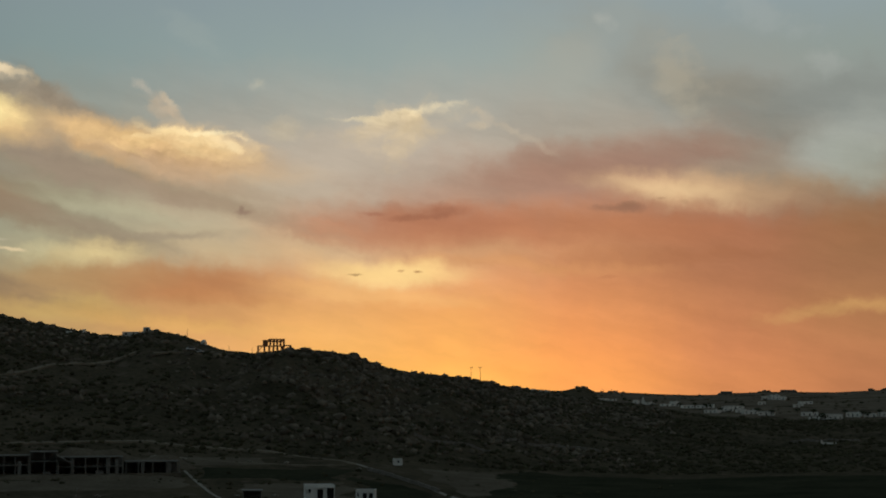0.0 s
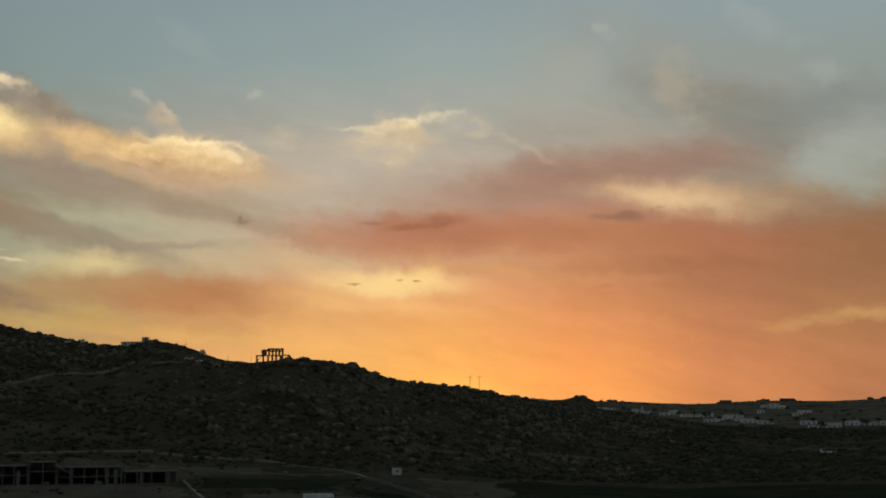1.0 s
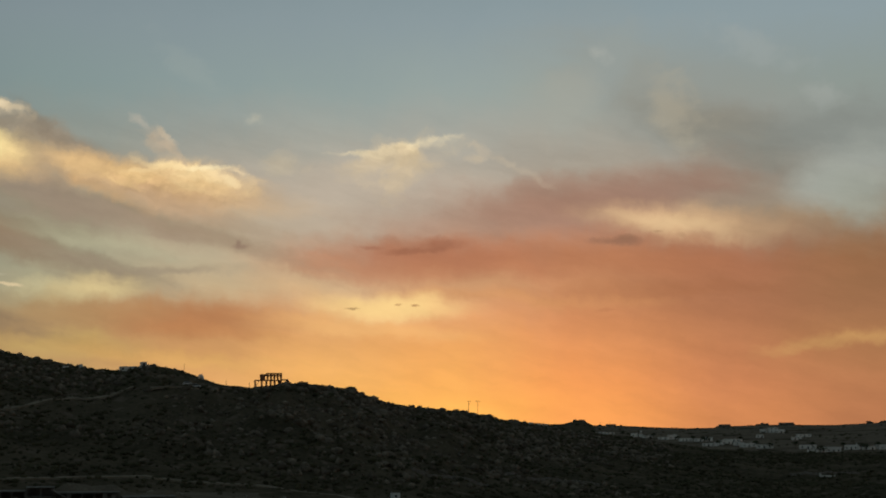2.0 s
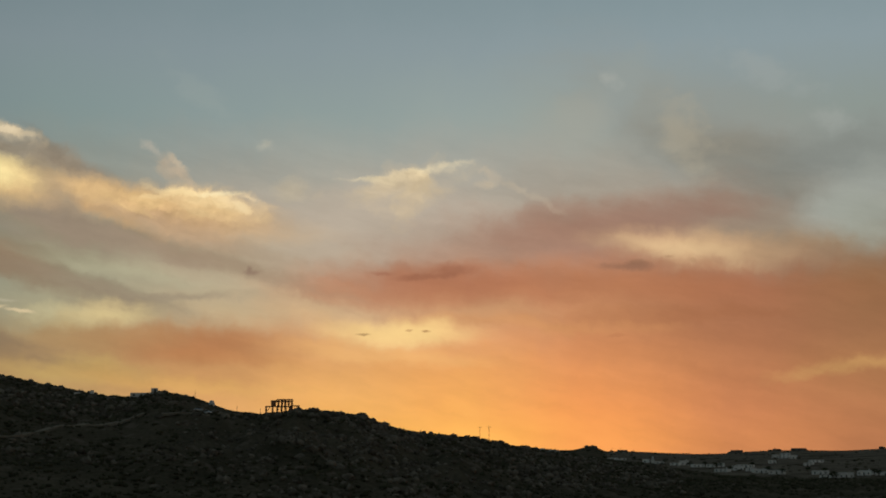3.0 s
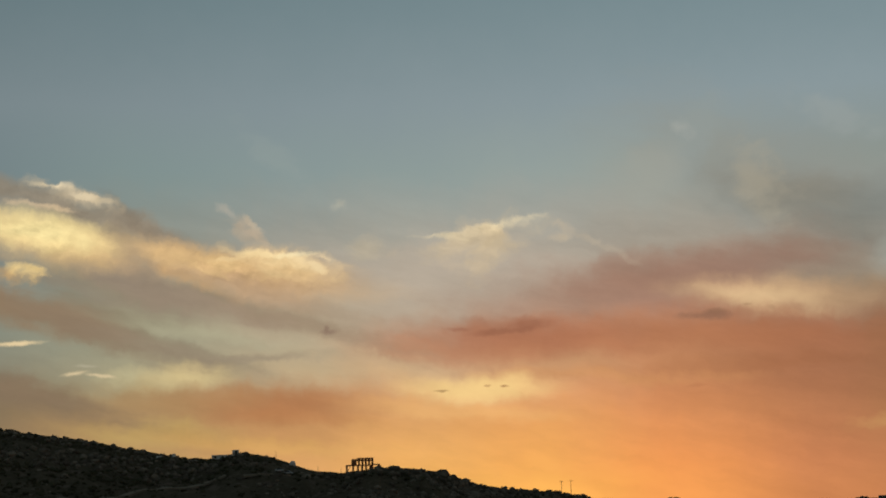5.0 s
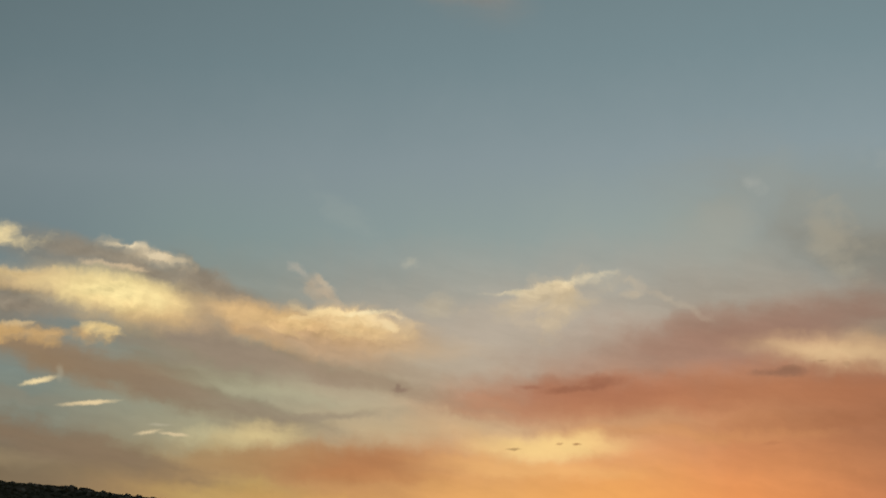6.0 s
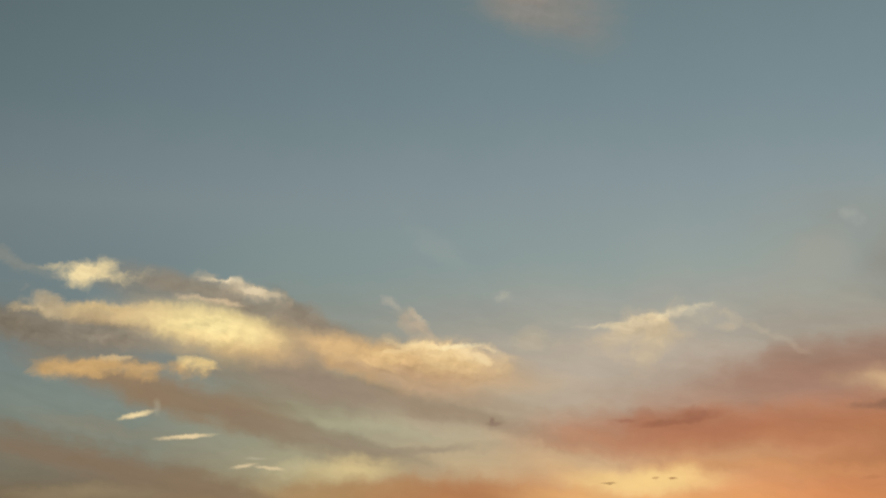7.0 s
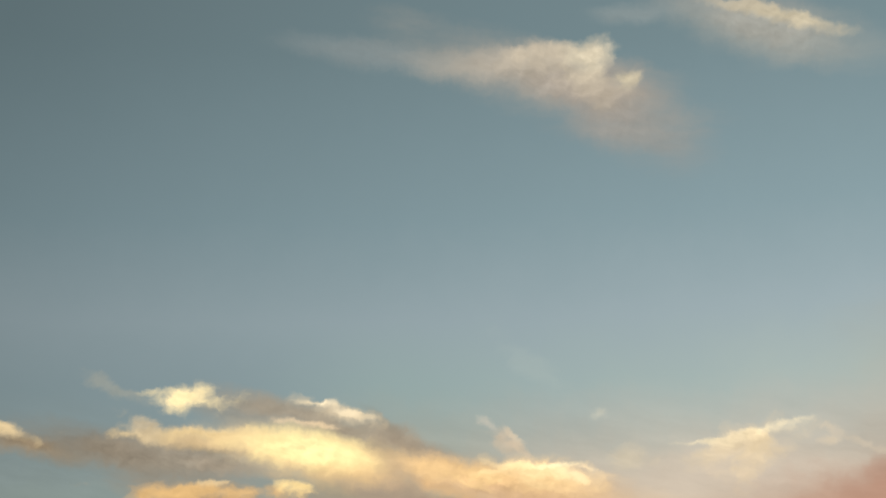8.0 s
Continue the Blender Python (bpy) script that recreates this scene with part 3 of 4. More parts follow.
def wall_with_openings(w, h, thick, openings, bm=None, y=0.0):
    """A wall slab along x, centred, standing on z 0, its face towards -y; openings (x0, z0, x1, z1) go right through."""
    bm = bm or bmesh.new()
    xs = sorted({-w / 2, w / 2, *(v for o in openings for v in (o[0], o[2]))})
    zs = sorted({0.0, h, *(v for o in openings for v in (o[1], o[3]))})
    for x0, x1 in zip(xs, xs[1:]):
        for z0, z1 in zip(zs, zs[1:]):
            cx, cz = (x0 + x1) / 2, (z0 + z1) / 2
            if not any(o[0] < cx < o[2] and o[1] < cz < o[3] for o in openings):
                box(x0, y, z0, x1, y + thick, z1, bm=bm)
    bmesh.ops.remove_doubles(bm, verts=bm.verts, dist=0.001)
    return bm


# ---- terrain: height over the plan ----
def lattice(ix, iy, seed):
    h = (ix.astype(np.int64) * 374761393 + iy.astype(np.int64) * 668265263 + seed * 2147483647) & 0xFFFFFFFF
    h = ((h ^ (h >> 13)) * 1274126177) & 0xFFFFFFFF
    return ((h ^ (h >> 16)) & 0xFFFF) / 65535.0 * 2 - 1


def bumps(x, y, size, octaves=4, seed=1, rough=0.5):
    """Fractal value noise of about -1 to 1, its largest bumps that many metres across."""
    total, amp = np.zeros_like(x), 1.0
    for o in range(octaves):
        u, v = x / size + 37.1 * o, y / size - 11.7 * o
        iu, iv = np.floor(u), np.floor(v)
        fu, fv = u - iu, v - iv
        fu, fv = fu * fu * (3 - 2 * fu), fv * fv * (3 - 2 * fv)
        a, b = lattice(iu, iv, seed + o), lattice(iu + 1, iv, seed + o)
        c, d = lattice(iu, iv + 1, seed + o), lattice(iu + 1, iv + 1, seed + o)
        total += amp * (a + (b - a) * fu + (c - a) * fv + (a - b - c + d) * fu * fv)
        amp, size = amp * rough, size * 0.5
    return total


def ease(t):
    t = np.clip(t, 0, 1)
    return t * t * (3 - 2 * t)


# near hill: bearing of the crest point, its rise over the eye, its distance
CREST_AZ = [-60, -30, -21.3, -18.7, -15.1, -13.5, -12.3, -11.2, -10.0, -8.9, -8.3, -7.5, -6.6, -5.4, -4.1, -3.1, -2.4, -1.5, -0.5, 0.3, 1.1, 1.9, 3.1, 5.4, 7.5, 9.1, 10.8, 12.3, 13.8, 15.0, 30, 60]
CREST_UP = [4.2, 4.0, 3.76, 3.53, 3.02, 2.66, 2.44, 2.29, 2.56, 2.33, 2.07, 1.87, 1.77, 1.93, 1.82, 1.69, 1.42, 1.14, 0.98, 0.94, 0.83, 0.64, 0.44, 0.12, -0.20, -0.42, -0.55, -0.65, -0.58, -0.58, -0.5, -0.5]
CREST_R = [1000, 980, 950, 940, 920, 900, 890, 880, 860, 845, 835, 820, 800, 800, 810, 825, 840, 870, 910, 950, 1000, 1040, 1100, 1150, 1180, 1200, 1200, 1200, 1200, 1200, 1200, 1200]
FOOT_AZ = [-60, -20, -12, -6, -1, 3, 8, 15, 60]
FOOT_R = [560, 570, 590, 600, 610, 640, 680, 700, 700]
FOOT_UP = [-1.55, -1.55, -1.62, -1.72, -1.95, -2.3, -2.4, -2.2, -2.0]
# far ridge behind the village
FAR_AZ = [-60, -10, 1.9, 3.1, 4.2, 4.55, 4.8, 5.05, 5.3, 6.2, 7.4, 8.5, 9.5, 10.0, 11.4, 13.4, 15.1, 18, 60]
FAR_UP = [0.3, 0.35, 0.43, 0.45, 0.46, 0.54, 0.58, 0.53, 0.41, 0.40, 0.34, 0.30, 0.32, 0.37, 0.41, 0.39, 0.47, 0.55, 0.6]
FAR_R = 2100.0


def height(x, y, rough=True):
    x, y = np.asarray(x, float), np.asarray(y, float)
    az, r = np.degrees(np.arctan2(x, y)), np.hypot(x, y)
    zf = np.interp(az, FOOT_AZ, np.tan(np.radians(FOOT_UP)) * FOOT_R)
    rf = np.interp(az, FOOT_AZ, FOOT_R)
    rc = np.interp(az, CREST_AZ, CREST_R)
    zc = np.interp(az, CREST_AZ, np.tan(np.radians(CREST_UP)) * CREST_R)
    # the slope under the eye, the valley floor, the hill
    near = -1.65 - 26.5 * np.clip(r / 330.0, 0, 1) ** 0.75
    floor = -28.15 + (zf + 28.15) * np.clip((r - 430) / np.maximum(rf - 430, 1), 0, 1) ** 1.2
    t = np.clip((r - rf) / (rc - rf), 0, 1)
    hill = zf + (zc - zf) * (0.35 * t + 0.65 * (1.35 * t - 0.35 * t ** 3.5))
    z = np.where(r < 330, near, np.where(r < rf, floor, hill))
    # behind the crest: down a little, then up to the far ridge
    zr = np.interp(az, FAR_AZ, np.tan(np.radians(FAR_UP)) * FAR_R)
    back = np.minimum(zc - 0.07 * np.maximum(r - rc - 6, 0), zc)
    far = -14 + (zr + 14) * np.clip((r - 1200) / (FAR_R - 1200), 0, 1) ** 0.9
    far = np.where(r > FAR_R, zr - (r - FAR_R) * 0.03, far)
    z = np.where(r > rc, np.maximum(np.maximum(back, far), -46.0), z)
    # behind the eye the slope goes on up
    up = ease((np.abs(az) - 60) / 60)
    z = z * (1 - up) + up * np.minimum(-1.65 + 0.12 * r, 60.0) * ease((r - 2) / 40) + up * -1.65 * (1 - ease((r - 2) / 40))
    if rough:
        w = ease((r - 400) / 200) * (1 - ease((r - 1250) / 700) * 0.75)
        crag = ease((r - rf) / 60) * (1 - ease((r - rc - 40) / 60))
        crest = 1 - 0.6 * np.exp(-((r - rc) / 30) ** 2)
        z = z + w * (0.35 * bumps(x, y, 42, 3, 5) + 0.18 * bumps(x, y, 9, 2, 9))
        # blocky outcrops on the upper slope, none at the skyline itself
        block = crag * (1 - np.exp(-((r - rc) / 40) ** 2)) * ease((az + 11) / 4) * ease((4 - az) / 4) * ease((r - rf - 30) / 60)
        z = z + block * (2.4 * np.clip(2.2 * bumps(x * 1.3, y * 0.7, 22, 3, 47), -0.6, 1) + 1.2 * np.clip(2.5 * bumps(x, y, 8, 2, 49), -0.5, 1))
        z = z + crag * crest * (1.2 * np.abs(bumps(x, y, 16, 3, 21)) + 1.1 * np.abs(bumps(x * 1.2, y * 0.4, 13, 3, 27)) + 1.3 * bumps(x, y, 34, 2, 33) + 0.5 * np.maximum(bumps(x, y, 6, 2, 55), 0) - 1.0)
    return z + EYE_Z


def at(az, r):
    """Plan place and ground height at a bearing and distance from the eye."""
    x, y = r * math.sin(radians(az)), r * math.cos(radians(az))
    return x, y, float(height(np.array([x]), np.array([y]))[0])


# ---- ground ----
def bearings():
    fine = np.arange(-22.0, 17.01, 0.075)
    left = np.linspace(-180, -22, 60)[:-1]
    right = np.linspace(17, 180, 62)[1:-1]
    return np.concatenate([left, fine, right])


def rings():
    return np.concatenate([[1.5, 6, 14, 26, 45, 80, 130, 190, 260, 330, 390], np.arange(430, 1290, 2.6), np.geomspace(1290, 2250, 130), np.geomspace(2280, 4700, 30)])


AZS, RS = bearings(), rings()
ga, gr = np.meshgrid(np.radians(AZS), RS)
gx, gy = gr * np.sin(ga), gr * np.cos(ga)
gz = height(gx, gy)
na, nr = len(AZS), len(RS)
verts = np.stack([gx.ravel(), gy.ravel(), gz.ravel()], 1)
i, j = np.meshgrid(np.arange(nr - 1), np.arange(na), indexing="ij")
j2 = (j + 1) % na
faces = np.stack([i * na + j, i * na + j2, (i + 1) * na + j2, (i + 1) * na + j], -1).reshape(-1, 4)[:, ::-1]
me = bpy.data.meshes.new("ground")
me.vertices.add(len(verts) + 1)
me.vertices.foreach_set("co", np.vstack([verts, [[0, 0, EYE_Z - 1.65]]]).ravel())
tri = np.stack([np.full(na, len(verts)), (np.arange(na) + 1) % na, np.arange(na)], 1)[:, ::-1]
loops = np.concatenate([faces.ravel(), tri.ravel()])
starts = np.concatenate([np.arange(len(faces)) * 4, len(faces) * 4 + np.arange(na) * 3])
me.loops.add(len(loops))
me.polygons.add(len(starts))
me.loops.foreach_set("vertex_index", loops.astype(np.int32))
me.polygons.foreach_set("loop_start", starts.astype(np.int32))
me.polygons.foreach_set("use_smooth", [True] * len(starts))
me.update(calc_edges=True)
me.validate()
me.materials.append(M_GROUND)
ground = tagged(new("ground", me), "dark dry scrub hillside with granite outcrops at dusk", "hillside", kind="structure")


def strip(name, points, width, mat, label, category, lift=0.12, step=6.0):
    """A ribbon laid on the ground along bearings and distances."""
    p = np.array([at(a, r)[:2] for a, r in points])
    seg = np.hypot(*np.diff(p, axis=0).T)
    dist = np.concatenate([[0], np.cumsum(seg)])
    s = np.linspace(0, dist[-1], max(int(dist[-1] / step), 2))
    cx, cy = np.interp(s, dist, p[:, 0]), np.interp(s, dist, p[:, 1])
    dx, dy = np.gradient(cx), np.gradient(cy)
    n = np.hypot(dx, dy)
    wob = 1 + 0.25 * bumps(cx, cy, 18, 3, 71)
    bm = bmesh.new()
    rows = []
    for k in range(len(s)):
        row = []
        for o in (-0.5, -0.17, 0.17, 0.5):
            x, y = cx[k] - dy[k] / n[k] * o * width * wob[k], cy[k] + dx[k] / n[k] * o * width * wob[k]
            z = float(height(np.array([x]), np.array([y]))[0])
            row.append([x, y, z])
        # a track is graded level across, cut into the slope
        zm = max(v[2] for v in row) if lift > 0.1 else None
        rows.append([bm.verts.new((v[0], v[1], (v[2] * 0.4 + zm * 0.6 if zm else v[2]) + lift)) for v in row])
    for a, b in zip(rows, rows[1:]):
        for q in range(3):
            bm.faces.new((a[q], b[q], b[q + 1], a[q + 1]))
    bmesh.ops.recalc_face_normals(bm, faces=bm.faces)
    if sum(f.normal.z for f in bm.faces) < 0:
        bmesh.ops.reverse_faces(bm, faces=bm.faces)
    ex = bmesh.ops.extrude_face_region(bm, geom=list(bm.faces))["geom"]
    bmesh.ops.translate(bm, vec=(0, 0, -0.9), verts=[v for v in ex if isinstance(v, bmesh.types.BMVert)])
    bmesh.ops.recalc_face_normals(bm, faces=bm.faces)
    ob = part(name, bm, mat, None, label, smooth=False)
    return tagged(ob, label, category, kind="structure")


# ---- tracks, field, stone walls ----
strip("dirt_track", [(-17.5, 690), (-15.1, 703), (-13.2, 737), (-11.2, 764), (-10.6, 767)], 3.6, M_TRACK, "pale dirt track climbing across the dark hillside", "track", 0.5)
strip("dirt_track", [(-10.0, 756), (-9.1, 759), (-8.2, 766), (-7.4, 770), (-6.9, 774)], 5.0, M_TRACK, "pale dirt terrace below the hilltop", "track", 0.55)
strip("dirt_track", [(-16, 590), (-13.9, 596), (-12, 604), (-10.4, 607), (-8.4, 603), (-6, 602), (-3.6, 592), (-3.0, 580)], 3.2, M_TRACK, "pale dirt track along the foot of the hill", "track")
strip("dirt_track", [(-3.1, 584), (-2.2, 562), (-1.25, 532), (-0.4, 505), (0.35, 480), (1.2, 455)], 1.7, M_LANE, "pale concrete lane running down the valley floor", "track")
strip("dirt_track", [(-8.9, 540), (-8.4, 505), (-8.0, 480), (-7.3, 455)], 0.9, M_LANE, "pale path beside the unfinished building", "track")
strip("dirt_track", [(-8.4, 572), (-7.0, 568), (-5.2, 566), (-3.4, 575)], 2.2, M_TRACK, "narrow dirt path across the valley floor", "track")


def patch(name, corners, mat, label, category, lift=0.1, n=26, ragged=4.0):
    """A four-cornered piece of land laid on the ground; corners are bearings and distances."""
    bm = bmesh.new()
    c = [np.array(at(a, r)[:2]) for a, r in corners]
    u, v = np.meshgrid(np.linspace(0, 1, n), np.linspace(0, 1, n), indexing="ij")
    u, v = u[..., None], v[..., None]
    p = c[0] * (1 - u) * (1 - v) + c[1] * u * (1 - v) + c[2] * u * v + c[3] * (1 - u) * v
    edge = np.minimum(np.minimum(u, v), np.minimum(1 - u, 1 - v))[..., 0]
    p = p + (ragged * bumps(p[..., 0], p[..., 1], 4 * ragged, 3, 91) * (1 - np.minimum(edge * 6, 1)))[..., None]
    z = height(p[..., 0], p[..., 1]) + np.where(edge > 0, lift, -0.6)
    grid = [[bm.verts.new((*p[a, b], z[a, b])) for b in range(n)] for a in range(n)]
    for a, b in zip(grid, grid[1:]):
        for q in range(n - 1):
            bm.faces.new((a[q], b[q], b[q + 1], a[q + 1]))
    bmesh.ops.recalc_face_normals(bm, faces=bm.faces)
    if sum(f.normal.z for f in bm.faces) < 0:
        bmesh.ops.reverse_faces(bm, faces=bm.faces)
    return tagged(part(name, bm, mat, smooth=True), label, category, kind="structure")


patch("field", [(-1.0, 584), (2.0, 612), (3.2, 505), (0.7, 478)], M_FIELD, "bare pale ploughed field on the valley floor", "field")
patch("field", [(-6.9, 508), (-3.2, 520), (-3.0, 470), (-7.2, 452)], M_FIELD, "bare levelled yard round the white houses", "yard")
patch("field", [(-16.5, 508), (-8.9, 516), (-8.7, 494), (-16.5, 482)], M_FIELD, "bare excavated earth before the unfinished building", "yard")
patch("field", [(-9.0, 583), (-6.2, 585), (-6.0, 560), (-9.0, 556)], M_FIELD, "bare pale ground on the valley floor", "field")


patch("thicket", [(3.3, 640), (17.0, 660), (17.0, 400), (3.4, 400)], M_THICKET, "dark dense thicket covering the valley floor", "thicket", 0.12, 60, 22.0)
patch("thicket", [(-2.7, 545), (-1.3, 522), (0.4, 440), (-2.9, 440)], M_THICKET, "dark dense thicket below the pale track", "thicket", 0.12, 30, 7.0)
patch("thicket", [(-8.6, 550), (-3.2, 558), (-3.0, 525), (-8.4, 520)], M_THICKET, "dark scrubby ground behind the white houses", "thicket", 0.12, 30, 7.0)


# pale sheet over the far slope, haze put into its colour
patch("pasture", [(5.0, 2080), (17.0, 2085), (17.0, 1240), (6.5, 1262)], M_HAZED_SLOPE, "slope round the far village, paled to imitate haze", "pasture", 0.15, 70)


def stone_wall(points, label, tall=1.1, thick=0.6):
    p = np.array([at(a, r)[:2] for a, r in points])
    seg = np.hypot(*np.diff(p, axis=0).T)
    dist = np.concatenate([[0], np.cumsum(seg)])
    s = np.arange(0, dist[-1], 1.6)
    cx, cy = np.interp(s, dist, p[:, 0]), np.interp(s, dist, p[:, 1])
    nx, ny = -np.gradient(cy), np.gradient(cx)
    n = np.hypot(nx, ny)
    zs = height(cx, cy)
    top = tall * (1 + 0.22 * bumps(cx, cy, 4, 2, 81))
    bm = bmesh.new()
    rows = []
    for k in range(len(s)):
        u = Vector((nx[k] / n[k], ny[k] / n[k], 0)) * thick / 2
        c = Vector((cx[k], cy[k], zs[k]))
        rows.append([bm.verts.new(c - u * 1.25 - Vector((0, 0, 0.6))), bm.verts.new(c - u * 0.8 + Vector((0, 0, top[k] * 0.94))),
                     bm.verts.new(c + u * 0.8 + Vector((0, 0, top[k]))), bm.verts.new(c + u * 1.25 - Vector((0, 0, 0.6)))])
    for a, b in zip(rows, rows[1:]):
        for q in range(3):
            bm.faces.new((a[q], a[q + 1], b[q + 1], b[q]))
    bm.faces.new(rows[0][::-1])
    bm.faces.new(rows[-1])
    bmesh.ops.recalc_face_normals(bm, faces=bm.faces)
    return tagged(part("stone_wall", bm, M_STONE), label, "stone wall", "field walls")


for pts in ([(-1.0, 655), (0.4, 662), (1.8, 668)], [(2.2, 720), (4.0, 735), (5.6, 735)], 
            [(11.9, 905), (13.0, 900), (14.2, 908)], [(-2.6, 560), (-1.8, 545), (-1.0, 521), (-0.1, 494)]):
    stone_wall(pts, "rough grey dry-stone wall across the dark slope")


# ---- unfinished concrete buildings ----
def frame_house(m):
    """Two-storey bare concrete frame on the hilltop, sunset glare painted in as red."""
    t = thing("unfinished_house", m, "two-storey raw frame house reddened for glare, open to the sunset sky", "unfinished house")
    part("base_slab", box(-7.6, -4.6, -2.0, 9.0, 4.6, 0.25, 0.04), M_GLARE_RED, t)
    part("floor_slab", box(-7.4, -4.4, 3.05, 5.6, 4.4, 3.35, 0.03), M_GLARE_RED, t)
    part("floor_slab", box(5.6, -4.2, 3.35, 8.9, 4.2, 3.65, 0.03), M_GLARE_RED, t)
    part("roof_slab", box(-4.6, -4.4, 5.75, -1.9, 4.4, 6.05, 0.03), M_GLARE_RED, t)
    part("roof_slab", box(-1.9, -4.4, 6.3, 5.7, 4.4, 6.65, 0.03), M_GLARE_RED, t)
    for y in (-4.1, 4.1):
        for x in (-7.0, -3.9, -1.6, 0.4, 2.3, 4.4, 5.3):
            part("column", box(x - 0.25, y - 0.25, 0.25, x + 0.25, y + 0.25, 3.05, 0.02), M_GLARE_RED, t)
        for x in (-4.3, -2.7, -1.1, 0.6, 2.2, 3.8, 5.4):
            part("column", box(x - 0.25, y - 0.25, 3.35, x + 0.25, y + 0.25, 6.3 if x > -1.7 else 5.75, 0.02), M_GLARE_RED, t)
        for x in (8.4,):
            part("column", box(x - 0.25, y - 0.25, 0.25, x + 0.25, y + 0.25, 3.5, 0.02), M_GLARE_RED, t)
        part("beam", box(-4.4, y - 0.2, 5.35, 5.6, y + 0.2, 5.75 if y < 0 else 5.7, 0.02), M_GLARE_RED, t)
    part("panel", box(-4.5, -4.25, 3.35, -3.2, -4.0, 5.35), M_GLARE_RED, t, "blockwork infill panel")
    st = bmesh.new()
    for k in range(10):
        box(5.7 + k * 0.3, -3.9, 0.25 + k * 0.3, 6.0 + k * 0.3, -2.7, 0.55 + k * 0.3, bm=st)
    part("stair", st, M_GLARE_RED, t)
    part("brace", rod((-7.0, -4.1, 0.3), (-5.2, -4.1, 3.0), 0.12, 0.12, 6), M_TIMBER, t, "timber prop")
    return t


x, y, z = at(-5.93, 797)
frame_house(pose(x, y, z - 0.5, rz=5.93 + 3))


def long_frame(m):
    """Row of concrete bays on two storeys at the foot of the hill."""
    t = thing("unfinished_building", m, "long two-storey grey concrete frame building without walls", "unfinished building")
    part("base_slab", box(-40, -4.7, -2.0, 28.6, 7, 0.2), M_FIELD, t)
    rows = [(-40.0, -17.5, 6.0), (-17.5, -9.0, 7.1), (-9.0, 10.8, 5.4), (11.4, 28.2, 3.9)]
    for x0, x1, h in rows:
        part("roof_slab", box(x0, -4.6, h - 0.3, x1, 6.6, h, 0.03), M_CONCRETE, t)
        if h > 4.5:
            part("floor_slab", box(x0, -4.5, h - 3.2, x1, 6.4, h - 2.95, 0.02), M_CONCRETE, t)
        part("rear_wall", box(x0, 6.3, 0.2, x1, 6.6, h - 0.3), M_CONCRETE, t)
        n = max(2, round((x1 - x0) / 3.9))
        for k in range(n + 1):
            px = x0 + 0.25 + (x1 - x0 - 0.5) * k / n + (0.35 * math.sin(k * 5.3 + x0) if 0 < k < n else 0)
            tall = h - 0.3 if h < 4.5 else h - 3.2
            part("column", box(px - 0.16, -4.45, 0.2, px + 0.16, -4.1, tall), M_CONCRETE, t)
            if h > 4.5:
                part("column", box(px - 0.16, -4.45, h - 2.95, px + 0.16, -4.1, h - 0.3), M_CONCRETE, t)
            if k % 2:
                part("partition", box(px - 0.1, -4.0, 0.2, px + 0.1, 6.3, tall), M_CONCRETE, t)
    slab = box(-2.6, -0.15, -5.0, 2.6, 0.15, 5.0)
    bmesh.ops.transform(slab, matrix=pose(-7.4, -3.0, 4.9, 90, 28, 0), verts=slab.verts)
    part("fallen_slab", slab, M_CONCRETE, t, "slab sagging from the roof")
    for px, h in ((-36.4, 5.9), (-30.5, 5.6), (-21.0, 4.2), (-5.2, 5.0), (5.6, 5.1), (8.3, 4.6), (16.2, 3.6), (24.4, 3.4)):
        part("wall_pier", box(px, -4.3, 0.2, px + 1.1, -4.05, h), M_CONCRETE, t, "blockwork pier between the bays")
    for k, px in enumerate((-33.0, -13.5, 2.4)):
        part("low_wall", box(px, -4.5, 0.2, px + 2.4, -4.25, 0.7 + 0.2 * k), M_CONCRETE, t)
    return t


def mound(points, tall, wide, seed, label):
    """A long ragged bank of dumped earth along bearings and distances."""
    p = np.array([at(a, r)[:2] for a, r in points])
    dist = np.concatenate([[0], np.cumsum(np.hypot(*np.diff(p, axis=0).T))])
    s = np.linspace(0, dist[-1], max(int(dist[-1] / 0.9), 6))
    cx, cy = np.interp(s, dist, p[:, 0]), np.interp(s, dist, p[:, 1])
    nx, ny = -np.gradient(cy), np.gradient(cx)
    n = np.hypot(nx, ny)
    end = np.minimum(1, np.minimum(s, dist[-1] - s) / 8)
    bm = bmesh.new()
    rows = []
    for o in np.linspace(-1, 1, 11):
        x, y = cx + nx / n * o * wide / 2, cy + ny / n * o * wide / 2
        z = height(x, y) - 0.4 + end * (1 - o * o) * (tall + tall * 0.35 * bumps(x, y, 9, 3, seed)) + 0.25 * bumps(x, y, 2.2, 2, seed + 3)
        rows.append([bm.verts.new(v) for v in zip(x, y, z)])
    for a, b in zip(rows, rows[1:]):
        for q in range(len(s) - 1):
            bm.faces.new((a[q], a[q + 1], b[q + 1], b[q]))
    bmesh.ops.recalc_face_normals(bm, faces=bm.faces)
    if sum(f.normal.z for f in bm.faces) < 0:
        bmesh.ops.reverse_faces(bm, faces=bm.faces)
    return tagged(part("earth_bank", bm, M_FIELD, smooth=True), label, "earth bank", "earth banks", kind="structure")


mound([(-13.6, 545), (-11.8, 546), (-9.4, 547), (-8.6, 544)], 5.4, 17, 141, "pale ragged bank of dumped earth behind the unfinished building")
mound([(-17.0, 512), (-14.0, 514), (-11.0, 516), (-9.1, 517), (-8.5, 521)], 1.3, 9, 151, "low bank of dumped earth before the unfinished building")
x, y, z = at(-12.15, 526)
long_frame(pose(x, y, z + 0.1, rz=12.15 + 1.5))


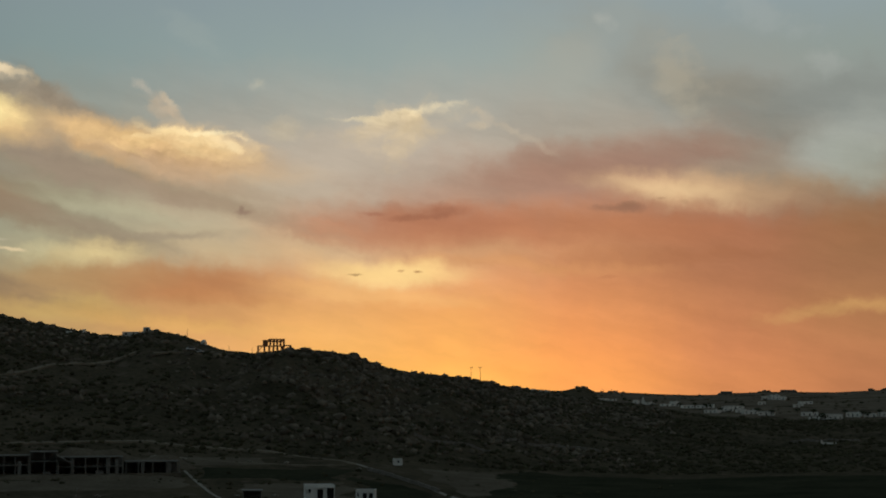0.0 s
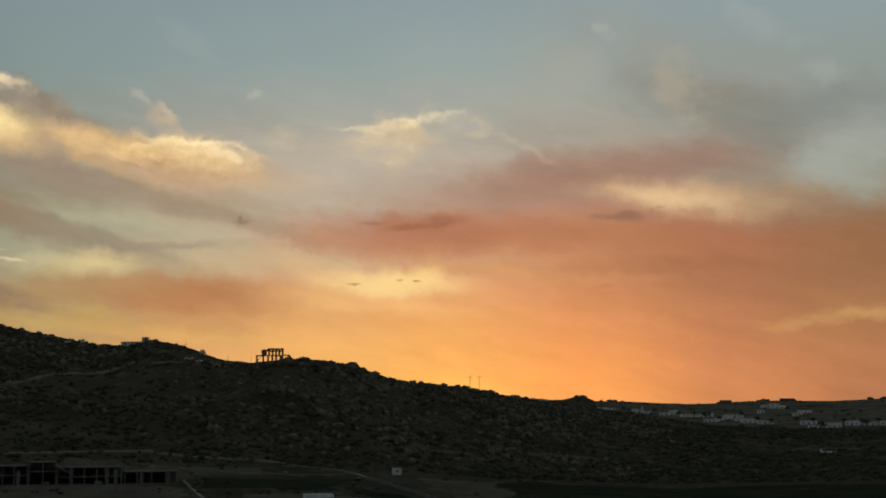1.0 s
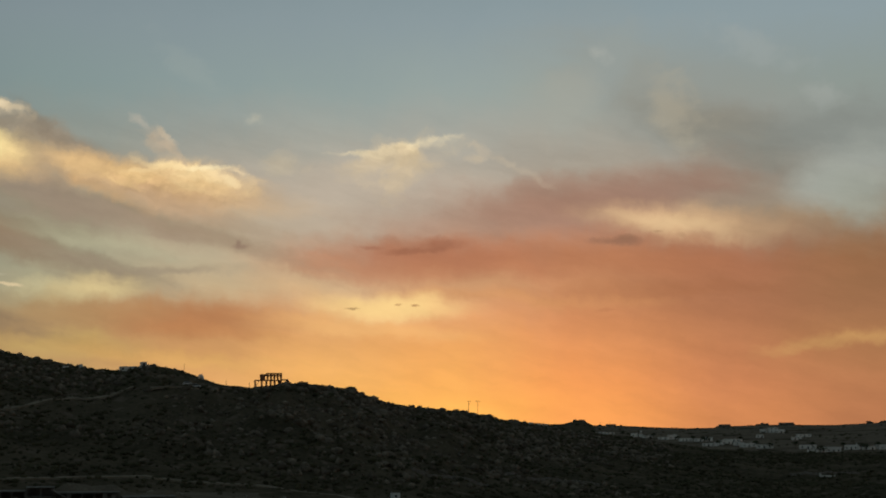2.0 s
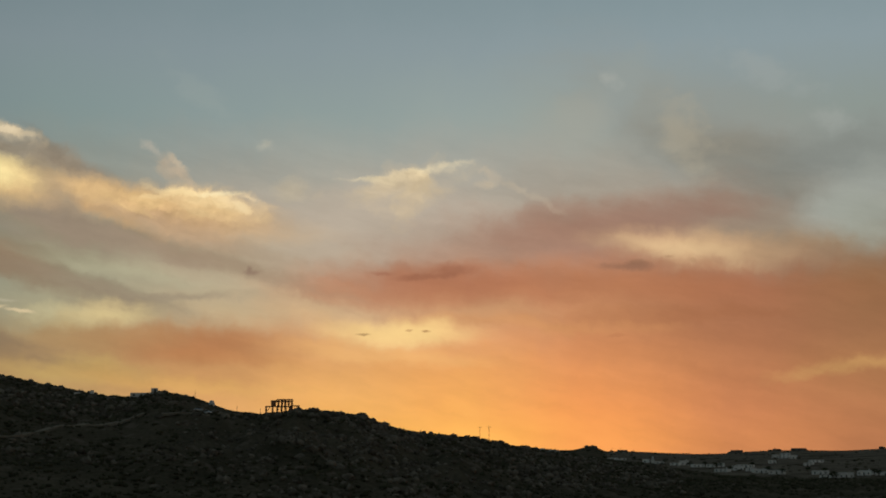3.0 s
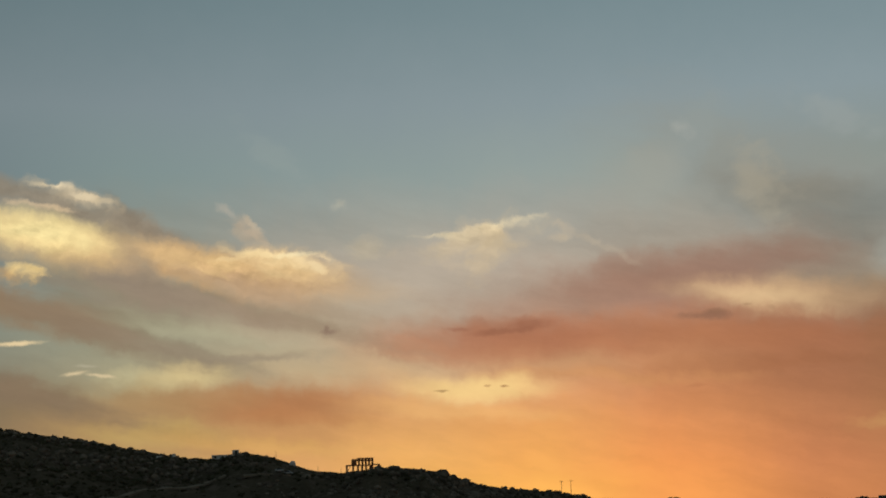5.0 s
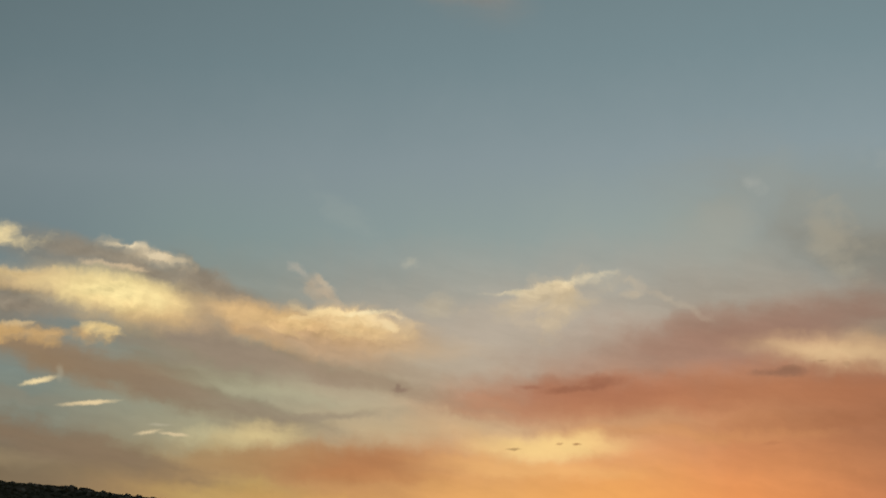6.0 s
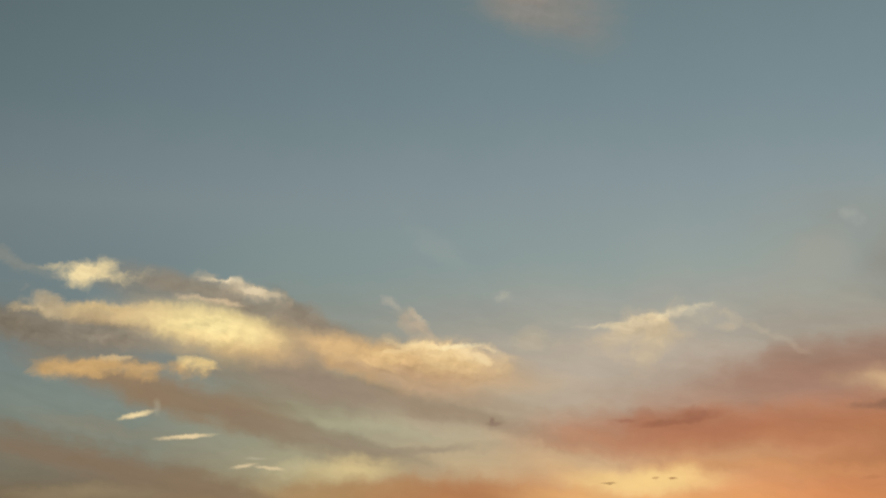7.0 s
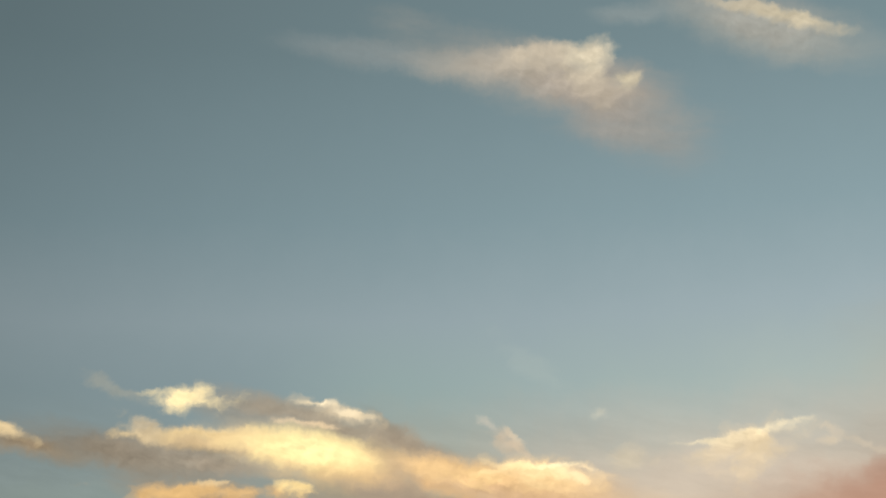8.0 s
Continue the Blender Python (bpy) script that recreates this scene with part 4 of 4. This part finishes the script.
# ---- white houses ----
PANE_CACHE = {}


def cached(key, build, mat):
    if key not in PANE_CACHE:
        PANE_CACHE[key] = mesh_of(key[0], build(), mat)
    return PANE_CACHE[key]


def window_in(t, x0, z0, x1, z1, y, door=False):
    """A framed window (or door) set back in its opening."""
    w, h = round(x1 - x0, 2), round(z1 - z0, 2)

    def outer():
        bm = wall_with_openings(w, h, 0.07, [(-w / 2 + 0.08, 0.0 if door else 0.08, w / 2 - 0.08, h - 0.08)])
        if not door:
            box(-0.03, 0.0, 0.08, 0.03, 0.06, h - 0.08, bm=bm)
        return bm
    f = new("door" if door else "window", cached(("door_frame" if door else "window_frame", w, h), outer, M_DARK))
    f.parent = t
    f.matrix_basis = pose((x0 + x1) / 2, y, z0)
    g = new("leaf" if door else "pane", cached(("leaf" if door else "pane", w, h), lambda: box(-w / 2 + 0.08, 0.02, 0.0 if door else 0.08, w / 2 - 0.08, 0.05, h - 0.08), M_DARK if door else M_GLASS))
    g.parent = f
    return f


def white_house(az, r, w, h, turn=0.0, deep=7.0, wins=None, label="", sink=0.0, chimney=False, group="village houses", mat=None):
    """A flat-roofed whitewashed cube house with parapet, windows and door; it stands across the bearing az."""
    x, y, z = at(az, r)
    t = thing("house", pose(x, y, z - sink, rz=-az + turn), label or "small whitewashed flat-roofed cube house on the far slope", "house", group)
    if wins is None:
        n = max(1, int(w / 3.4))
        wins = []
        for k in range(n):
            cx = -w / 2 + w * (k + 0.5) / n
            door = k == n // 2
            wins.append((cx - 0.5, 0.0 if door else 0.95, cx + 0.5, 2.1))
        if h > 5:
            wins += [(-w / 2 + w * (k + 0.5) / n - 0.45, 3.7, -w / 2 + w * (k + 0.5) / n + 0.45, 4.9) for k in range(n)]
    mat = mat or M_WHITE
    part("front_wall", wall_with_openings(w, h, 0.4, wins, y=-deep / 2), mat, t)
    part("side_wall", box(-w / 2, -deep / 2 + 0.4, 0, -w / 2 + 0.4, deep / 2, h), mat, t)
    part("side_wall", box(w / 2 - 0.4, -deep / 2 + 0.4, 0, w / 2, deep / 2, h), mat, t)
    part("rear_wall", box(-w / 2 + 0.4, deep / 2 - 0.4, 0, w / 2 - 0.4, deep / 2, h), mat, t)
    part("plinth", box(-w / 2 - 0.15, -deep / 2 - 0.15, -3.0, w / 2 + 0.15, deep / 2 + 0.15, 0), M_STONE, t)
    part("roof", box(-w / 2 + 0.4, -deep / 2 + 0.4, h - 0.65, w / 2 - 0.4, deep / 2 - 0.4, h - 0.4), M_ROOF, t)
    for q in wins:
        window_in(t, *q, -deep / 2 + 0.18, q[1] < 0.1)
    if chimney:
        part("chimney", box(w * 0.25, 0.5, h - 0.4, w * 0.25 + 0.7, 1.2, h + 1.1, 0.05), mat, t)
    return t


VALLEY = "houses on the valley floor"
house = white_house(-4.28, 462, 8.1, 4.8, 4, 8, [(-3.2, 2.7, -2.6, 3.7), (-0.8, 0.0, 0.8, 3.6), (1.9, 0.0, 3.8, 4.0)], "two-storey white flat-roofed house with tall dark doorways", 0.2, False, VALLEY)
house2 = white_house(-2.66, 462, 5.3, 3.7, -5, 6, [(-2.2, 1.9, -1.8, 2.9), (-0.7, 1.3, 0.5, 2.8), (1.0, 1.3, 2.1, 2.8)], "low white house with three dark shuttered windows", 0.3, False, VALLEY)
white_house(-1.57, 588, 3.1, 2.4, 6, 3.4, [(-0.3, 1.0, 0.4, 1.7)], "tiny white hut with one small window beside the field", 0.0, False, VALLEY)
for cx in (0.0, 2.85):
    part("awning", box(cx - 1.1, -4.9, 4.05, cx + 1.1, -4.0, 4.2), M_WHITE, house, "white ledge over the doorway")

x, y, z = at(-6.58, 468)
shed = thing("shed", pose(x, y, z, rz=6.58), "low open-fronted concrete shed with dark inside", "shed", VALLEY)
part("rear_wall", box(-2.6, 2.2, -1.5, 2.6, 2.45, 2.2), M_CONCRETE, shed)
for sx in (-2.6, 2.35):
    part("side_wall", box(sx, -2.2, -1.5, sx + 0.25, 2.2, 2.2), M_CONCRETE, shed)
part("roof", box(-3.0, -2.7, 2.2, 3.0, 2.7, 2.42, 0.03), M_ROOF, shed)
part("floor_slab", box(-2.35, -2.4, -1.5, 2.35, 2.2, 0.08), M_CONCRETE, shed)

# hilltop villa, chapel and ruins
white_house(-10.66, 862, 11.5, 2.7, -8, 7, None, "low pale flat-roofed villa on the hilltop among boulders", 1.5, False, "hilltop houses")
white_house(-10.25, 866, 3.2, 2.6, 6, 4, None, "small square rendered house on the hilltop", 0.6, False, "hilltop houses")
for a, r, w, h in ((-12.85, 850, 2.6, 1.7), (-12.35, 866, 1.5, 2.6)):
    white_house(a, r, w, h, 10, 2.4, [(-0.3, 0.5, 0.3, 1.1)], "small pale ruined hut among rocks", 0.0, False, "hilltop houses")
x, y, z = at(-8.3, 834)
chapel = thing("chapel", pose(x, y, z - 1.1, rz=8.3), "tiny whitewashed chapel with a round dome", "chapel")
part("wall", wall_with_openings(3.2, 1.9, 3.0, [(-0.4, 0.0, 0.4, 1.5)], y=-1.5), M_WHITE, chapel)
part("base", box(-1.9, -1.8, -2.0, 1.9, 1.8, 0.0), M_STONE, chapel)
dm = bmesh.new()
bmesh.ops.create_uvsphere(dm, u_segments=20, v_segments=12, radius=1.45)
bmesh.ops.bisect_plane(dm, geom=dm.verts[:] + dm.edges[:] + dm.faces[:], plane_co=(0, 0, 0), plane_no=(0, 0, -1), clear_outer=True)
bmesh.ops.translate(dm, vec=(0, 0, 1.9), verts=dm.verts)
part("dome", dm, M_WHITE, chapel, smooth=True)

# village: bearing, distance, width, height, turn
for k, (a, r, w, h) in enumerate(((7.70, 1570, 9, 3.0), (8.00, 1585, 8, 5.2), (8.45, 1530, 11, 3.4), (8.90, 1525, 8, 3.2), (9.25, 1535, 6, 4.5), (9.30, 1384, 11.5, 3.4), (9.80, 1430, 9, 4.6),
                                  (10.05, 1480, 15, 3.0), (10.25, 1400, 8, 3.6), (10.55, 1358, 12, 3.9), (11.12, 1322, 12.5, 3.8), (10.96, 1576, 7, 3.6), (11.13, 1740, 8, 4.8), (11.40, 1735, 9, 6.2),
                                  (11.66, 1725, 7, 4.4), (12.12, 1500, 5, 3.4), (12.42, 1592, 12.5, 3.0), (12.25, 1540, 5, 2.8), (12.55, 1318, 13, 3.7), (12.78, 1262, 9, 2.6), (13.28, 1262, 14.8, 4.8),
                                  (14.02, 1300, 10.5, 4.2), (14.55, 1295, 9, 3.6), (15.05, 1298, 10, 4.4), (15.75, 1310, 12, 4.0), (16.6, 1330, 9, 4.2),
                                  (5.55, 1705, 8, 3.0), (5.85, 1700, 9, 2.6), (6.70, 1630, 5, 4.2), (7.15, 1605, 9, 3.0), (3.55, 2030, 12, 2.6), (3.15, 2070, 6, 4.0))):
    white_house(a, r, w, h * 0.86, (-14, 9, 22, -6, 3, -24, 15)[k % 7], 6 + (k * 1.7) % 3, None, ("whitewashed flat-roofed village house on the far slope", "two-storey white cube house in the far village")[h > 5], 0.2, k % 4 == 1)
# skyline houses: darker grey walls, their backlit shade put into the colour
for a, r, w, h in ((9.78, 2096, 14, 3.4), (11.85, 2092, 18, 3.4), (3.35, 2060, 10, 2.8), (5.9, 2094, 12, 2.4)):
    white_house(a, r, w, h, 8, 7, None, "low house standing on the far skyline, greyed as if backlit", 0.4, False, "skyline houses", M_CONCRETE)
x, y, z = at(6.93, 1632)
church = thing("church", pose(x, y, z - 0.2, rz=-6.93), "small white village church with a bell tower", "church")
part("nave", wall_with_openings(4.0, 3.2, 7.0, [(-0.5, 0.0, 0.5, 2.1)], y=-3.0), M_WHITE, church)
part("base", box(-2.2, -3.3, -3.0, 2.2, 4.2, 0.0), M_STONE, church)
part("bell_tower", wall_with_openings(1.8, 5.6, 1.4, [(-0.4, 4.0, 0.4, 5.1)], y=-3.6), M_WHITE, church)
cap = rod((0, -2.9, 5.6), (0, -2.9, 6.8), 0.95, 0.05, 4)
part("tower_roof", cap, M_WHITE, church)

x, y, z = at(13.25, 884)
ruin = thing("ruin", pose(x, y, z + 1.0, rz=-13.25), "low roofless white ruin with one standing wall stub", "ruin")
part("wall", wall_with_openings(11.0, 0.9, 0.5, [(1.0, 0.0, 2.0, 0.9)]), M_WHITE, ruin)
part("stub", box(-5.4, 0.0, 0.9, -4.4, 0.5, 2.0), M_WHITE, ruin)
part("side_wall", box(5.0, 0.7, -2.6, 5.5, 5.0, 0.7), M_STONE, ruin)
part("base", box(-5.6, -0.2, -2.6, 5.6, 0.7, 0.0), M_STONE, ruin)


# ---- poles and masts ----
def utility_pole(az, r, tall, group="utility poles on the ridge"):
    x, y, z = at(az, r)
    t = thing("utility_pole", pose(x, y, z - 0.8, rz=-az + 8), "tall timber utility pole with a short crossarm", "utility pole", group)
    part("pole", rod((0, 0, 0), (0, 0, tall), 0.17, 0.11), M_TIMBER, t)
    part("crossarm", box(-1.15, -0.07, tall - 0.55, 1.15, 0.07, tall - 0.38), M_TIMBER, t)
    for ix in (-1.05, 0.0, 1.05):
        part("insulator", rod((ix, 0, tall - 0.38 if ix else tall), (ix, 0, tall - 0.1 if ix else tall + 0.28), 0.07, 0.05), M_STEEL, t)
    return t


utility_pole(0.98, 985, 8.5)
utility_pole(1.30, 985, 9.8)
for a, r in ((5.55, 2085), (5.85, 2090)):
    utility_pole(a, r, 5.0, "utility poles by the village")
for a, r, tall in ((-8.87, 843, 3.9), (-7.43, 818, 2.6), (-6.63, 802, 2.6)):
    x, y, z = at(a, r)
    t = thing("post", pose(x, y, z - 0.4), "thin bare post standing on the ridge", "post", "posts on the ridge")
    part("shaft", rod((0, 0, 0), (0, 0, tall + 0.4), 0.1, 0.07), M_TIMBER, t)
    part("cap", rod((0, 0, tall + 0.4), (0, 0, tall + 0.5), 0.1, 0.06), M_STEEL, t)


# ---- parked cars on the terrace ----
def car(az, r, turn):
    x, y, z = at(az, r)
    t = thing("car", pose(x, y, z + 0.75, rz=-az + turn), "small white car parked on the dirt terrace", "car", "parked cars")
    part("body", box(-2.0, -0.85, 0.3, 2.0, 0.85, 0.95, 0.16), M_CAR, t)
    c = box(-1.5, -0.78, 0.95, 0.9, 0.78, 1.5)
    for v in c.verts:
        if v.co.z > 1.3:
            v.co.x *= 0.78
            v.co.y *= 0.85
    part("cabin", c, M_GLASS, t, "dark glazed cabin")
    part("car_roof", box(-1.1, -0.62, 1.5, 0.65, 0.62, 1.55, 0.02), M_CAR, t)
    for wx in (-1.25, 1.25):
        for wy in (-0.8, 0.8):
            part("wheel", rod((wx, wy - 0.1, 0.3), (wx, wy + 0.1, 0.3), 0.31, 0.31, 14), M_RUBBER, t)


car(-8.75, 763, 12)
car(-8.45, 764.5, -20)


def stone_heap(az, r, wide, seed):
    rnd = random.Random(seed)
    x, y, z = at(az, r)
    bm = bmesh.new()
    for k in range(14):
        made = bmesh.ops.create_icosphere(bm, subdivisions=1, radius=wide * rnd.uniform(0.1, 0.2))["verts"]
        a, d = rnd.uniform(0, 6.3), rnd.uniform(0, 0.42) * wide
        for v in made:
            v.co = Vector((v.co.x * 1.3, v.co.y, v.co.z * 0.8)) * rnd.uniform(0.75, 1.2)
        bmesh.ops.translate(bm, vec=(math.cos(a) * d * 1.5, math.sin(a) * d * 0.7, wide * 0.22 * (1 - d / wide * 2.2) + 0.05), verts=made)
    ob = part("stone_heap", bm, M_HEAP)
    ob.matrix_basis = pose(x, y, z)
    return tagged(ob, "low pale heap of building stones on bare ground", "stone heap", "stone heaps")


for k, (a, r, wide) in enumerate(((-9.9, 578, 2.2), (-9.0, 574, 2.8), (-6.7, 571, 2.2), (-5.4, 570, 2.0), (-11.8, 472, 1.6), (-7.1, 474, 1.4), (-5.8, 474, 1.6), (-2.9, 566, 1.6), (0.1, 588, 2.0),
                                    (-2.2, 650, 1.4), (0.6, 668, 1.5), (-0.6, 690, 1.3), (2.0, 700, 1.3), (-7.9, 720, 1.4))):
    stone_heap(a, r, wide, k)
x, y, z = at(-12.5, 472)
t = thing("lamp_post", pose(x, y, z), "thin pale bent lamp post beside the bare yard", "lamp post")
part("shaft", rod((0, 0, -0.3), (0.1, 0, 2.3), 0.08, 0.06), M_STEEL, t)
part("arm", rod((0.1, 0, 2.3), (0.5, 0, 2.6), 0.06, 0.05), M_STEEL, t)


# ---- boulders ----
def boulder_mesh(seed):
    rnd = random.Random(seed)
    bm = bmesh.new()
    bmesh.ops.create_icosphere(bm, subdivisions=3, radius=1)
    off = Vector((rnd.uniform(0, 90), rnd.uniform(0, 90), seed))
    cuts = [(Vector((rnd.uniform(-1, 1), rnd.uniform(-1, 1), rnd.uniform(-0.4, 1))).normalized(), rnd.uniform(0.55, 0.85)) for _ in range(6)]
    for v in bm.verts:
        p = v.co.copy()
        for n, d in cuts:
            over = p.dot(n) - d
            if over > 0:
                p -= n * over * 0.9
        p *= 1 + 0.16 * noise.noise(v.co * 1.6 + off) + 0.06 * noise.noise(v.co * 4.5 + off)
        v.co = Vector((p.x * 1.15, p.y, p.z * 0.8))
    return mesh_of("boulder", bm, M_ROCK)


BOULDERS = [boulder_mesh(s) for s in range(10)]
brnd = random.Random(5)


def boulder(az, r, size, sink=0.35):
    x, y, z = at(az, r)
    ob = new("boulder", BOULDERS[brnd.randrange(10)])
    s = size / 2
    ob.matrix_basis = pose(x, y, z + s * (0.75 - sink * 1.6), brnd.uniform(-20, 20), brnd.uniform(-20, 20), brnd.uniform(0, 360)) @ Matrix.Diagonal((s * brnd.uniform(0.9, 1.4), s * brnd.uniform(0.8, 1.2), s * brnd.uniform(0.75, 1.1), 1))
    return tagged(ob, "big rounded weathered granite boulder on the slope", "boulder", "granite boulders")


def crest_r(az):
    return float(np.interp(az, CREST_AZ, CREST_R))


for a, s in ((-15.05, 4.5), (-13.45, 4.6), (-12.3, 3.2), (-11.0, 3.6), (-10.35, 3.4), (-9.9, 4.0), (-9.5, 3.6), (-9.2, 3.0), (-5.3, 5.0), (-4.95, 3.5), (-4.7, 5.2), (-4.15, 6.5), (-3.85, 5.0), (-3.55, 4.4), (-3.15, 5.0),
             (-2.75, 4.0), (-2.4, 3.2), (-1.5, 3.2), (-0.5, 4.0), (0.2, 3.4), (1.6, 3.4), (1.85, 4.6), (-17.2, 3.6), (-18.5, 4.6), (-19.6, 5.2), (-20.2, 4.2), (-7.9, 2.8), (-14.3, 3.0), (2.4, 3.6), (3.2, 3.6)):
    boulder(a, crest_r(a) - 3, s * 1.0, 0.72)
count = 0
while count < 230:
    a = brnd.uniform(-21, 4.5)
    u = brnd.random() ** 0.75
    fr = float(np.interp(a, FOOT_AZ, FOOT_R))
    r = fr + (crest_r(a) - fr) * (0.12 + 0.86 * u)
    bx, by = r * math.sin(radians(a)), r * math.cos(radians(a))
    if r > crest_r(a) - 16:
        continue
    if float(bumps(np.array([bx]), np.array([by]), 60, 3, 40)[0]) + 0.35 * (a > -7) - 0.3 * (a < -9) < brnd.uniform(-0.3, 0.7):
        continue
    boulder(a, r, brnd.choice((1.6, 2.0, 2.4, 2.8, 3.4, 4.4)), 0.5)
    count += 1
for _ in range(70):
    a = brnd.uniform(-6.5, 0.5)
    boulder(a, brnd.uniform(650, crest_r(a) - 22), brnd.choice((2.6, 3.2, 4.0, 5.0, 6.0)), 0.55)
for a, r, s in ((11.05, 2095, 9.0), (11.2, 2095, 6.0), (15.0, 2095, 11.0), (14.6, 2098, 7.0), (9.55, 2090, 6.0), (4.7, 2080, 9.0), (4.9, 2080, 8.0)):
    boulder(a, r, s, 0.5)


# ---- small rocks and scrub, too many to count ----
def scatter(name, mat, number, spread, sizes, flat, seed, label, category, keep, lump=0.3):
    rng = np.random.RandomState(seed)
    bm = bmesh.new()
    bmesh.ops.create_icosphere(bm, subdivisions=1, radius=1)
    base = np.array([v.co[:] for v in bm.verts])
    tris = np.array([[v.index for v in f.verts] for f in bm.faces])
    bm.free()
    a = rng.uniform(spread[0], spread[1], number * 4)
    r = np.sqrt(rng.uniform(spread[2] ** 2, spread[3] ** 2, number * 4))
    x, y = r * np.sin(np.radians(a)), r * np.cos(np.radians(a))
    ok = np.where(keep(x, y, a, r, rng.uniform(0, 1, number * 4)))[0][:number]
    x, y = x[ok], y[ok]
    z = height(x, y)
    s = sizes[0] + (sizes[1] - sizes[0]) * rng.uniform(0, 1, len(ok)) ** 2.2
    v = base[None] * (1 + lump * rng.uniform(-1, 1, (len(ok), len(base), 1)))
    th = rng.uniform(0, 2 * np.pi, len(ok))
    sx, sy = s * rng.uniform(0.8, 1.5, len(ok)), s * rng.uniform(0.8, 1.3, len(ok))
    vx, vy, vz = v[..., 0] * sx[:, None], v[..., 1] * sy[:, None], v[..., 2] * (s * flat)[:, None]
    co = np.stack([x[:, None] + vx * np.cos(th)[:, None] - vy * np.sin(th)[:, None], y[:, None] + vx * np.sin(th)[:, None] + vy * np.cos(th)[:, None],
                   z[:, None] + vz + (s * flat * 0.35)[:, None]], -1).reshape(-1, 3)
    f = (tris[None] + (np.arange(len(ok)) * len(base))[:, None, None]).reshape(-1, 3)
    me = bpy.data.meshes.new(name)
    me.vertices.add(len(co))
    me.vertices.foreach_set("co", co.ravel())
    me.loops.add(f.size)
    me.polygons.add(len(f))
    me.loops.foreach_set("vertex_index", f.ravel().astype(np.int32))
    me.polygons.foreach_set("loop_start", (np.arange(len(f)) * 3).astype(np.int32))
    me.update(calc_edges=True)
    me.materials.append(mat)
    return tagged(new(name, me), label, category, kind="stuff")


def foot_r(a):
    return np.interp(a, FOOT_AZ, FOOT_R)


scatter("rocks", M_RUBBLE, 8000, (-21, 8, 600, 1150), (0.3, 1.9), 0.85, 3, "grey granite rocks strewn over the slope", "rocks",
        lambda x, y, a, r, u: (r > foot_r(a) + 15) & (r < np.interp(a, CREST_AZ, CREST_R) - 14) & (bumps(x, y, 55, 3, 40) + 0.8 * np.exp(-((a + 3) / 4.5) ** 2) - 0.35 * (a < -9) - 0.5 * ease((a - 1) / 6) > u * 1.7 - 0.45), 0.45)
scatter("scrub", M_SHRUB, 26000, (-21, 16, 500, 1240), (0.3, 1.35), 0.75, 4, "low dark thorny scrub on the hillside", "scrub",
        lambda x, y, a, r, u: (r > foot_r(a) - 5) & (np.abs(r - np.interp(a, CREST_AZ, CREST_R)) > 14) & (bumps(x, y, 45, 3, 60) - 0.8 * np.exp(-((a + 3.5) / 4.5) ** 2) * (r > foot_r(a) + 85) > u * 1.9 - 1.1), 0.4)
scatter("far_scrub", M_SHRUB, 450, (1.5, 16.5, 1230, 2120), (0.7, 2.2), 0.7, 6, "dark scrub and hedges round the far village", "scrub",
        lambda x, y, a, r, u: bumps(x, y, 80, 3, 63) > u * 1.5 - 0.6, 0.4)
scatter("valley_scrub", M_SHRUB, 350, (-17, 9, 440, 640), (0.4, 1.1), 0.7, 7, "low dark bushes on the valley floor", "scrub",
        lambda x, y, a, r, u: bumps(x, y, 30, 3, 66) > u * 1.5 - 0.2, 0.4)


# ---- trees ----
def tree(seed, tall, wide):
    rnd = random.Random(seed)
    t = thing("tree", Matrix.Identity(4), "dark rounded broadleaf tree between the houses", "tree", "village trees")
    bm = rod((0, 0, -0.5), (0.1, 0, tall * 0.45), 0.22, 0.13)
    tips = []
    for k in range(7):
        a = k * 2.4 + rnd.random()
        p = Vector((math.cos(a) * wide * 0.32, math.sin(a) * wide * 0.32, tall * rnd.uniform(0.55, 0.85)))
        rod((0.1, 0, tall * rnd.uniform(0.3, 0.45)), p, 0.09, 0.03, 5, bm)
        tips.append(p)
    part("trunk", bm, M_BARK, t)
    lv = bmesh.new()
    for p in tips + [Vector((0, 0, tall * 0.85))]:
        for _ in range(130):
            d = Vector((rnd.gauss(0, 1), rnd.gauss(0, 1), rnd.gauss(0, 0.75))) * wide * 0.12
            c, s = p + d, rnd.uniform(0.1, 0.22)
            q = Euler((rnd.uniform(0, 6), rnd.uniform(0, 6), rnd.uniform(0, 6))).to_matrix()
            lv.faces.new([lv.verts.new(c + q @ Vector(o)) for o in ((-s, 0, 0), (0, -s * 0.5, 0.03), (s, 0, 0), (0, s * 0.5, 0.03))])
    part("crown", lv, M_LEAF, t)
    return t


TREES = [tree(s, tall, wide) for s, tall, wide in ((1, 5.5, 5.0), (2, 4.5, 5.5), (3, 6.5, 4.2))]
TREE_SPOTS = [(7.35, 1600), (8.2, 1545), (8.7, 1500), (9.05, 1500), (9.55, 1400), (10.3, 1440), (10.85, 1350), (11.3, 1318), (12.15, 1310), (12.95, 1258), (13.05, 1256), (13.72, 1290), (14.32, 1288), (14.45, 1284), (14.85, 1288),
              (6.3, 1650), (5.3, 1700), (12.7, 1300), (9.2, 1480)]
for k, (a, r) in enumerate(TREE_SPOTS):
    x, y, z = at(a, r)
    m = pose(x, y, z, 0, 0, k * 77)
    if k < 3:
        TREES[k].matrix_basis = m
    else:
        copy_thing(TREES[k % 3], m)
